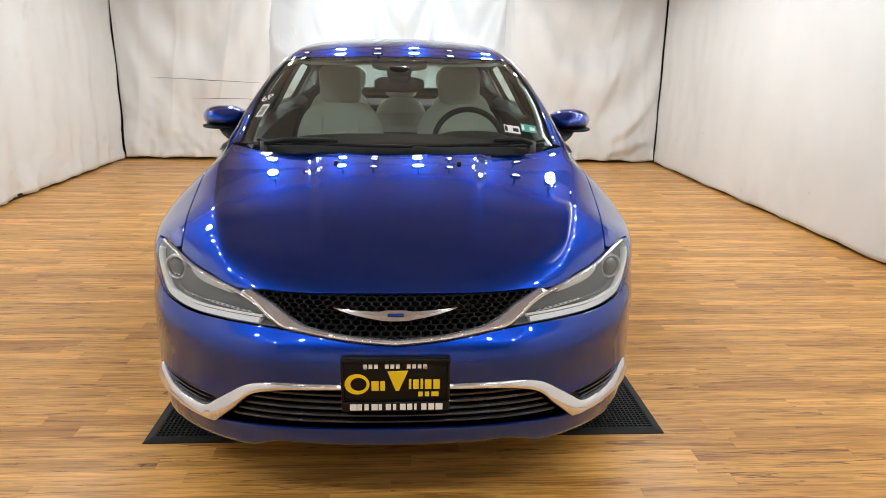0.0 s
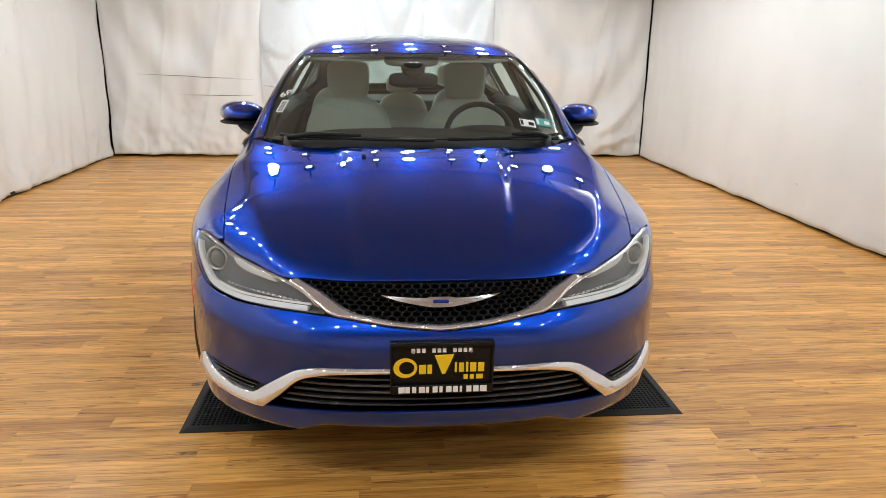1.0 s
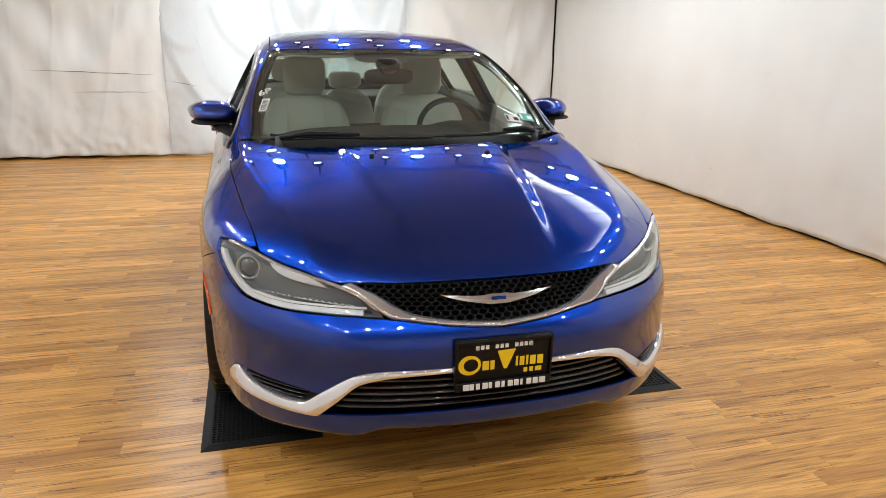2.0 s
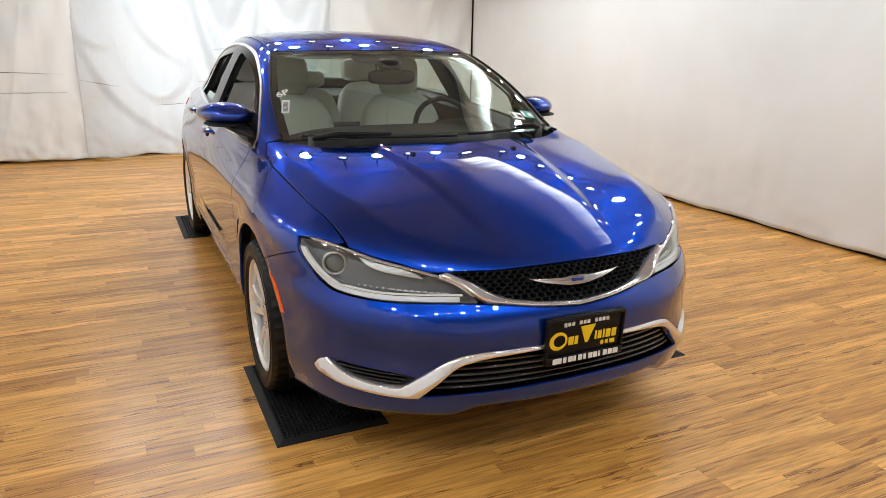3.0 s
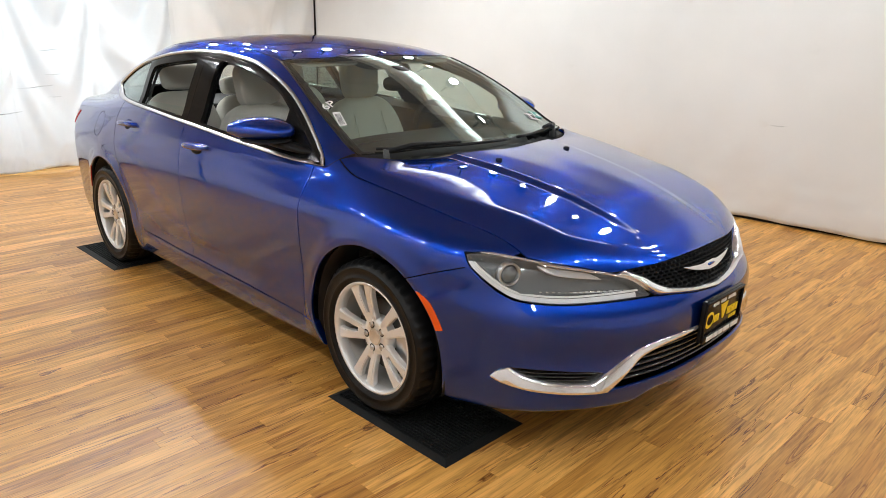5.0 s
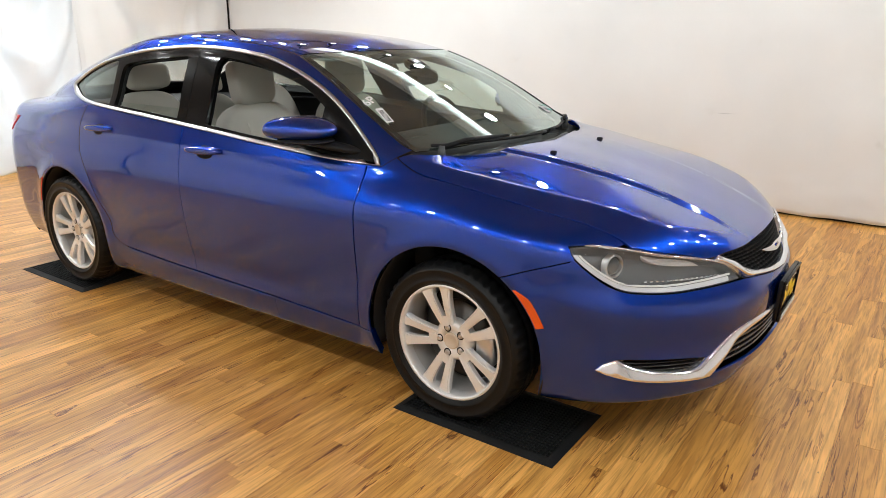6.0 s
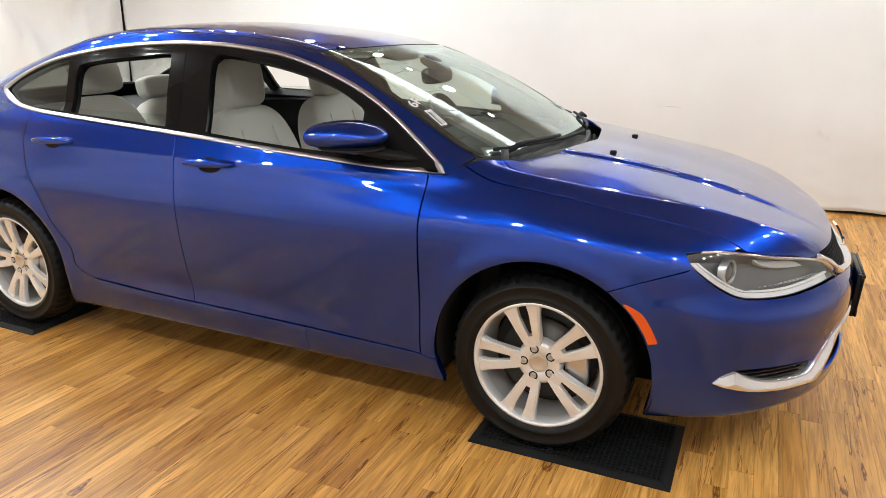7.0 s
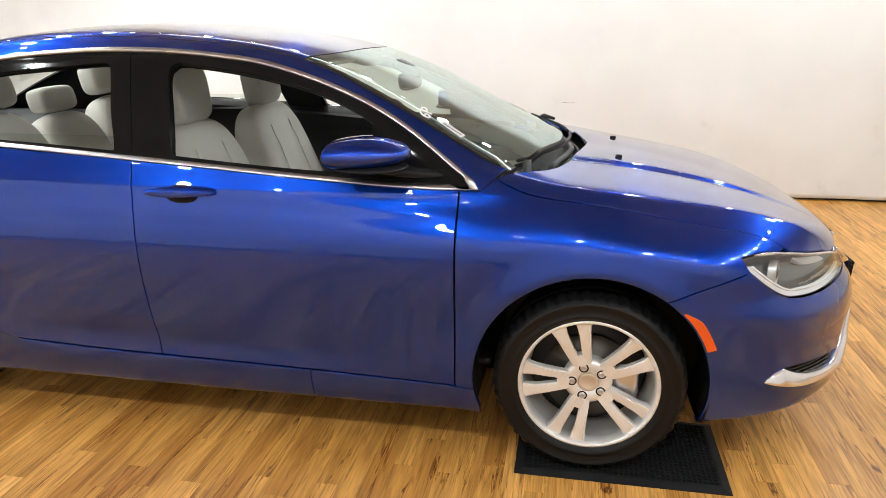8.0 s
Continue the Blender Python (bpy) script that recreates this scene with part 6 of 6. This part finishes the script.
    for k in range(5):
        a = math.radians(72 * k)
        bm = lathe(bmesh.new(), [(-0.05, 0.0120), (-0.0672, 0.0120), (-0.0672, 0.0095), (-0.0735, 0.0090), (-0.0745, 0.0075), (-0.0725, 0.0055), (-0.0725, 0.0)], 12, Matrix.Translation((0, 0.054 * math.cos(a), 0.054 * math.sin(a))))
        part("wheel_nut", bm, SATIN, rim, "bright wheel nut")
        # black ring on the hub face draws the shade of the nut's pocket
        bm = lathe(bmesh.new(), [(-0.0655, 0.0170), (-0.0674, 0.0165), (-0.0672, 0.0120)], 16, Matrix.Translation((0, 0.054 * math.cos(a), 0.054 * math.sin(a))))
        part("nut_shade_ring", bm, TRIM, rim, "dark ring for the shaded pocket round a nut")
    bm = lathe(bmesh.new(), [(-0.03, 0.0), (-0.03, 0.075), (-0.018, 0.08), (-0.018, 0.152), (0.004, 0.152), (0.004, 0.0)], 56)
    part("brake_disc", bm, DISC, wheel, "worn iron brake disc")
    bm = cushion(bmesh.new(), (0.055, 0.085, 0.15), 4, n=6)
    bmesh.ops.transform(bm, matrix=Matrix.Rotation(math.radians(0), 4, "X") @ Matrix.Translation((-0.008, -0.128 if s < 0 else 0.128, -0.02)), verts=bm.verts)
    part("caliper", bm, SATIN, wheel, "grey brake caliper")
    return wheel


def underside(car):
    bm = bmesh.new()
    box(bm, (-0.55, -0.66, 0.20), (0.55, 3.6, 0.30), 0.03)
    box(bm, (-0.80, 0.42, 0.175), (0.80, 2.3, 0.24), 0.02)
    box(bm, (-0.62, -0.80, 0.28), (0.62, 0.25, 0.60), 0.05)
    box(bm, (-0.62, 2.2, 0.28), (0.62, 3.6, 0.85), 0.05)
    box(bm, (-0.72, 0.20, 0.28), (0.72, 0.30, 0.97), 0.02)
    part("underbody", bm, DARK, car, "dark underbody")
    for c in (0.0, WHEELBASE):
        for s in (-1, 1):
            bm = bmesh.new()
            rows = []
            for x, r in ((0.60, 0.395), (0.868, 0.399)):
                rows.append([bm.verts.new((s * x, c + r * math.cos(a), Z_AXLE + r * math.sin(a))) for a in np.linspace(-0.30, math.pi + 0.30, 40)])
            for a, b, e, f in zip(rows[0], rows[0][1:], rows[1][1:], rows[1]):
                bm.faces.new((a, b, e, f))
            bm.faces.new(rows[0])
            ob = part("wheel_housing", bm, TRIM, car, "black wheel housing")
            so = ob.modifiers.new("thick", "SOLIDIFY")
            so.thickness = 0.004


def seat(car, x, y):
    """A front seat: cushion, back with bolsters, head rest on two posts."""
    s = empty("front_seat")
    s.parent = car
    s.location = (x, y, 0.265)
    bm = cushion(bmesh.new(), (0.53, 0.54, 0.20), 4, lambda q: Vector((q.x, q.y, q.z + 0.05 * (abs(q.x) / 0.26) ** 3 * (q.z > 0) - 0.05 * (q.y + 0.25) * 0.4)), 14)
    bmesh.ops.transform(bm, matrix=Matrix.Translation((0, -0.02, 0.22)) @ pose(0, 0, 0, 6, 0, 0), verts=bm.verts)
    part("seat_cushion", bm, SEATS, s)

    def back(q):
        f = (q.z + 0.31) / 0.62
        k = 1.0 - 0.30 * max(f - 0.55, 0) ** 1.6 * 2
        side = abs(q.x) / 0.26
        y = q.y - (0.055 * max(side - 0.45, 0) * 2.0 * (1 - 0.6 * f) if q.y < 0 else 0) + 0.02 * math.sin(f * 3)
        return Vector((q.x * k, y, q.z))
    bm = cushion(bmesh.new(), (0.55, 0.18, 0.64), 3.8, back, 16)
    bmesh.ops.transform(bm, matrix=Matrix.Translation((0, 0.30, 0.545)) @ pose(0, 0, 0, -20, 0, 0), verts=bm.verts)
    part("backrest", bm, SEATS, s)
    # seams of the middle panel
    for q in (-1, 1):
        bm = bmesh.new()
        tube(bm, [Matrix.Translation((0, 0.30, 0.53)) @ pose(0, 0, 0, -20, 0, 0) @ Vector((q * 0.125 * (1 - 0.10 * (k / 9)), -0.089 + 0.006 * (k > 7), -0.24 + 0.050 * k)) for k in range(10)], 0.003, 6)
        part("seam", bm, SEAMS, s)
    bm = cushion(bmesh.new(), (0.262, 0.115, 0.235), 4.6, lambda q: Vector((q.x * (1 + 0.35 * q.z), q.y - 0.03 * (q.x / 0.13) ** 2, q.z)), 12)
    bmesh.ops.transform(bm, matrix=Matrix.Translation((0, 0.405, 0.955)) @ pose(0, 0, 0, -8, 0, 0), verts=bm.verts)
    part("head_rest", bm, SEATS, s)
    for q in (-1, 1):
        bm = bmesh.new()
        tube(bm, [(q * 0.065, 0.395, 0.78), (q * 0.065, 0.405, 0.90)], 0.006, 8)
        part("post", bm, CHROME, s)
    return s


def cabin(car):
    for x in (-0.37, 0.37):
        seat(car, x, 1.28)
    # rear bench with three head rests
    bench = empty("rear_bench")
    bench.parent = car
    bm = cushion(bmesh.new(), (1.34, 0.55, 0.22), 5, n=16)
    bmesh.ops.transform(bm, matrix=Matrix.Translation((0, 2.12, 0.52)) @ pose(0, 0, 0, 6, 0, 0), verts=bm.verts)
    part("seat_cushion", bm, SEATS, bench)
    for x, w, h, z in ((-0.45, 0.50, 0.64, 0.83), (0.0, 0.42, 0.60, 0.805), (0.45, 0.50, 0.64, 0.83)):
        bm = cushion(bmesh.new(), (w, 0.20, h), 3.6, lambda q: Vector((q.x * (1 - 0.12 * max(q.z, 0) / 0.3), q.y - 0.02 * (abs(q.x) / 0.25) ** 2 * (q.y < 0), q.z)), 14)
        bmesh.ops.transform(bm, matrix=Matrix.Translation((x, 2.47, z)) @ pose(0, 0, 0, -22, 0, 0), verts=bm.verts)
        part("backrest", bm, SEATS, bench)
    for x, w in ((-0.40, 0.27), (0.0, 0.24), (0.40, 0.27)):
        bm = cushion(bmesh.new(), (w, 0.12, 0.16 if x else 0.12), 4.2, n=10)
        bmesh.ops.transform(bm, matrix=Matrix.Translation((x, 2.575, 1.225 if x else 1.155)) @ pose(0, 0, 0, -12, 0, 0), verts=bm.verts)
        part("head_rest", bm, SEATS, bench)
    bm = box(bmesh.new(), (-0.62, 2.62, 1.00), (0.62, 3.38, 1.035), 0.015)
    part("parcel_shelf", bm, DASH, car, "dark parcel shelf")
    # dashboard, binnacle, console
    bm = bmesh.new()
    cushion(bm, (1.42, 0.62, 0.30), 4, lambda q: Vector((q.x, q.y + 0.22 * (q.x / 0.7) ** 2 * (q.y < 0), q.z - 0.10 * (q.x / 0.71) ** 4 * 0.3)), 18)
    bmesh.ops.transform(bm, matrix=Matrix.Translation((0, 0.52, 0.88)), verts=bm.verts)
    dash = part("dashboard", bm, DASH, car, "dark grained dashboard")
    bm = cushion(bmesh.new(), (0.40, 0.26, 0.12), 2.6, n=10)
    bmesh.ops.transform(bm, matrix=Matrix.Translation((0.37, 0.66, 0.985)), verts=bm.verts)
    part("binnacle", bm, DASH, dash, "dark instrument hood")
    bm = box(bmesh.new(), (-0.13, 0.7, 0.3), (0.13, 1.75, 0.56), 0.04)
    part("console", bm, DASH, car, "dark centre console")
    bm = bmesh.new()
    m = Matrix.Translation((0.37, 0.90, 0.96)) @ pose(0, 0, 0, 66, 0, 0)
    tube(bm, [m @ Vector((0.185 * math.cos(a), 0.185 * math.sin(a), 0)) for a in np.linspace(0, 2 * math.pi, 49)], 0.0155, 10)
    wheel = part("steering_wheel", bm, TRIM, car, "black steering wheel")
    bm = cushion(bmesh.new(), (0.15, 0.13, 0.05), 2.6, n=8)
    for a in (0, 180, 270):
        tube(bm, [(0.05 * math.cos(math.radians(a)), 0.05 * math.sin(math.radians(a)), 0), (0.18 * math.cos(math.radians(a)), 0.18 * math.sin(math.radians(a)), 0)], 0.016, 8)
    bmesh.ops.transform(bm, matrix=m, verts=bm.verts)
    part("wheel_boss", bm, TRIM, wheel)
    # inside mirror with its foot on the glass
    bm = cushion(bmesh.new(), (0.255, 0.045, 0.078), 3.6, n=8)
    bmesh.ops.transform(bm, matrix=Matrix.Translation((0, 0.80, 1.262)) @ pose(0, 0, 0, -8, 0, -5), verts=bm.verts)
    im = part("inside_mirror", bm, BLACK, car, "black inside mirror")
    bm = cushion(bmesh.new(), (0.12, 0.13, 0.045), 3.4, lambda q: Vector((q.x * (1 + 2.4 * q.y), q.y, q.z)), n=8)
    bmesh.ops.transform(bm, matrix=Matrix.Translation((0, 0.81, 1.312)) @ pose(0, 0, 0, 26, 0, 0), verts=bm.verts)
    part("mirror_stem", bm, BLACK, im, "black sensor housing above the mirror")
    bm = cushion(bmesh.new(), (0.30, 0.24, 0.05), 4.0, n=8)
    bmesh.ops.transform(bm, matrix=Matrix.Translation((0, 1.06, 1.372)) @ pose(0, 0, 0, 15, 0, 0), verts=bm.verts)
    part("overhead_console", bm, GREYTRIM, car, "grey overhead console")
    for s in (-1, 1):
        bm = cushion(bmesh.new(), (0.40, 0.17, 0.018), 4, n=6)
        bmesh.ops.transform(bm, matrix=Matrix.Translation((s * 0.33, 1.06, 1.375)) @ pose(0, 0, 0, 14, 0, 0), verts=bm.verts)
        part("sun_visor", bm, LINER, car, "pale sun visor")
    bm = box(bmesh.new(), (-0.70, 0.35, 0.28), (0.70, 2.4, 0.31), 0.01)
    part("carpet", bm, DASH, car, "dark carpet")


def stickers(car):
    """Labels and marks on the windscreen."""
    def on_screen(x, y):
        p, nrm = skin(np.array([x, y, 0.6]), np.array([0, 0, 1.0]), 1.2)
        nrm = Vector(nrm)
        u = Vector((1, 0, 0)) - nrm * nrm.x
        u.normalize()
        v = nrm.cross(u)
        m = Matrix((u, v, nrm)).transposed().to_4x4()
        m.translation = Vector(p) + nrm * 0.0015
        return m
    for name, x, y, mat, w, h in (("inspection_sticker", 0.518, 0.352, WHITE, 0.075, 0.062), ("inspection_sticker", 0.600, 0.385, TEAL, 0.075, 0.062)):
        m = on_screen(x, y)
        bm = box(bmesh.new(), (-w / 2, -h / 2, 0), (w / 2, h / 2, 0.0008), 0, m)
        st = part(name, bm, mat, car, "small printed inspection label", smooth=False)
        bm = bmesh.new()
        box(bm, (-0.034, -0.02, 0.0008), (-0.022, 0.022, 0.0014), 0, m), box(bm, (0.004, -0.016, 0.0008), (0.03, 0.012, 0.0014), 0, m)
        tagged(part("print", bm, TRIM if mat is WHITE else WHITE, st, smooth=False), kind="stuff")
    m = on_screen(-0.636, 0.51) @ pose(0, 0, 0, 0, 0, -14)
    bm = box(bmesh.new(), (-0.018, -0.05, 0), (0.018, 0.05, 0.0008), 0, m)
    st = part("barcode_label", bm, WHITE, car, "white barcode label", smooth=False)
    bm = bmesh.new()
    for k in range(12):
        box(bm, (-0.012, -0.040 + 0.0065 * k, 0.0008), (0.012, -0.0375 + 0.0065 * k, 0.0014), 0, m)
    tagged(part("print", bm, TRIM, st, smooth=False), kind="stuff")
    cu = bpy.data.curves.new("chalk", "FONT")
    cu.body, cu.size, cu.extrude, cu.offset = "6P", 0.062, 0.0004, 0.0012
    cu.materials.append(WHITE)
    ob = new("chalk_mark", cu)
    ob.parent = car
    ob.matrix_basis = on_screen(-0.655, 0.585) @ pose(0, 0, 0.0004, 0, 0, 8)
    tagged(ob, label="white chalk mark on the windscreen")


def build_car():
    car = empty("car")
    tagged(car, "shiny blue four-door saloon parked on black rubber mats", "car")
    front_end(car)
    head_lamps(car)
    hood_and_wings(car)
    body_sides(car)
    glass_and_roof(car)
    wipers(car)
    for s in (-1, 1):
        for y in (0.0, WHEELBASE):
            wheel_at(car, s * 0.806, y, s)
    underside(car)
    cabin(car)
    stickers(car)
    car.location = (0.010, 0, 0)
    return car


def rubber_mat(x0, x1, y0, y1):
    """A rubber mat: bevelled border round a grid of bars."""
    mat = empty("rubber_mat")
    mat.location = ((x0 + x1) / 2, (y0 + y1) / 2, 0.0)
    tagged(mat, "black rubber floor mat with a grid, under a tyre", "mat", "mats under the wheels")
    w, d, b = (x1 - x0) / 2, (y1 - y0) / 2, 0.028
    bm = bmesh.new()
    ring = lambda x, y, z: [bm.verts.new((sx * x, sy * y, z)) for sx, sy in ((-1, -1), (1, -1), (1, 1), (-1, 1))]
    rings = [ring(w, d, 0.0005), ring(w, d, 0.003), ring(w - b, d - b, 0.0115), ring(w - b - 0.006, d - b - 0.006, 0.0115), ring(w - b - 0.006, d - b - 0.006, 0.005)]
    for a, c in zip(rings, rings[1:]):
        for k in range(4):
            bm.faces.new((a[k], a[(k + 1) % 4], c[(k + 1) % 4], c[k]))
    bm.faces.new(rings[0][::-1]), bm.faces.new(rings[-1])
    part("border", bm, MATRUB, mat, smooth=False)
    bm = bmesh.new()
    iw, idp, pitch = w - b - 0.005, d - b - 0.005, 0.0175
    for k in range(int(2 * iw / pitch)):
        box(bm, (-iw + k * pitch, -idp, 0.002), (-iw + k * pitch + 0.0045, idp, 0.0105))
    for k in range(int(2 * idp / pitch)):
        box(bm, (-iw, -idp + k * pitch, 0.002), (iw, -idp + k * pitch + 0.0045, 0.0100))
    tagged(part("grid", bm, MATRUB, mat, smooth=False), kind="stuff")
    return mat


def strips(floor):
    """The floor's strips: the nearest three hundred as pieces, the rest joined."""
    rng = random.Random(4)
    w = 0.078
    meshes = {}
    rest_v, rest_f = [], []
    count = 0

    def slab(l):
        k = round(l, 2)
        if k not in meshes:
            bm = bmesh.new()
            a, c, e = k / 2 - 0.0001, w / 2 - 0.0002, 0.0004
            low = [bm.verts.new((sx * a, sy * c, -0.004)) for sx, sy in ((-1, -1), (1, -1), (1, 1), (-1, 1))]
            mid = [bm.verts.new((sx * a, sy * c, -0.0008)) for sx, sy in ((-1, -1), (1, -1), (1, 1), (-1, 1))]
            top = [bm.verts.new((sx * (a - e), sy * (c - e), 0.0)) for sx, sy in ((-1, -1), (1, -1), (1, 1), (-1, 1))]
            for p, q in ((low, mid), (mid, top)):
                for j in range(4):
                    bm.faces.new((p[j], p[(j + 1) % 4], q[(j + 1) % 4], q[j]))
            bm.faces.new(top)
            me = bpy.data.meshes.new("floor_strip")
            bm.to_mesh(me)
            bm.free()
            me.materials.append(WOOD)
            meshes[k] = me
        return meshes[k]

    rows = int((Y_BACK - Y_FRONT + 0.3) / w)
    for r in range(rows):
        y = Y_FRONT - 0.1 + r * w + w / 2
        x = X_WEST - 0.15
        first = True
        while x < X_EAST + 0.14:
            l = round(rng.choice((0.6, 0.78, 0.9, 1.05, 1.2)) * (rng.choice((0.25, 0.5, 0.75, 1.0)) if first else 1), 2)
            l = min(l, round(X_EAST + 0.15 - x, 2))
            first = False
            cx = x + l / 2
            near = count < 300 and -2.3 < cx < 0.9 and -1.65 < y < 0.9 and not (-0.75 < cx < 0.75 and y > -0.2)
            if near:
                ob = new("floor_strip", slab(l))
                ob.location = (cx, y, 0)
                ob.parent = floor
                count += 1
            else:
                me = slab(l)
                b = len(rest_v)
                rest_v += [(v.co.x + cx, v.co.y + y, v.co.z) for v in me.vertices]
                rest_f += [tuple(b + k for k in p.vertices) for p in me.polygons]
            x += l
    me = bpy.data.meshes.new("floor_strips")
    me.from_pydata(rest_v, [], rest_f)
    ob = dress(me, "floor_strips", WOOD, floor, smooth=False)
    tagged(ob, kind="stuff")


# ---- put it together ----
floor = floor_and_ceiling()
sheeting()
for lx, ly in SPOTS:
    spot_lamp(lx, ly, 3.02)
daylit_panel(1.66, 2.12, -0.7, 3.3, 2.98)
build_car()
rubber_mat(-0.94, -0.50, -0.492, 0.236)
rubber_mat(0.61, 1.05, -0.472, 0.256)
rubber_mat(-0.975, -0.535, 2.585, 3.315)
rubber_mat(0.60, 1.04, 2.59, 3.32)
strips(floor)
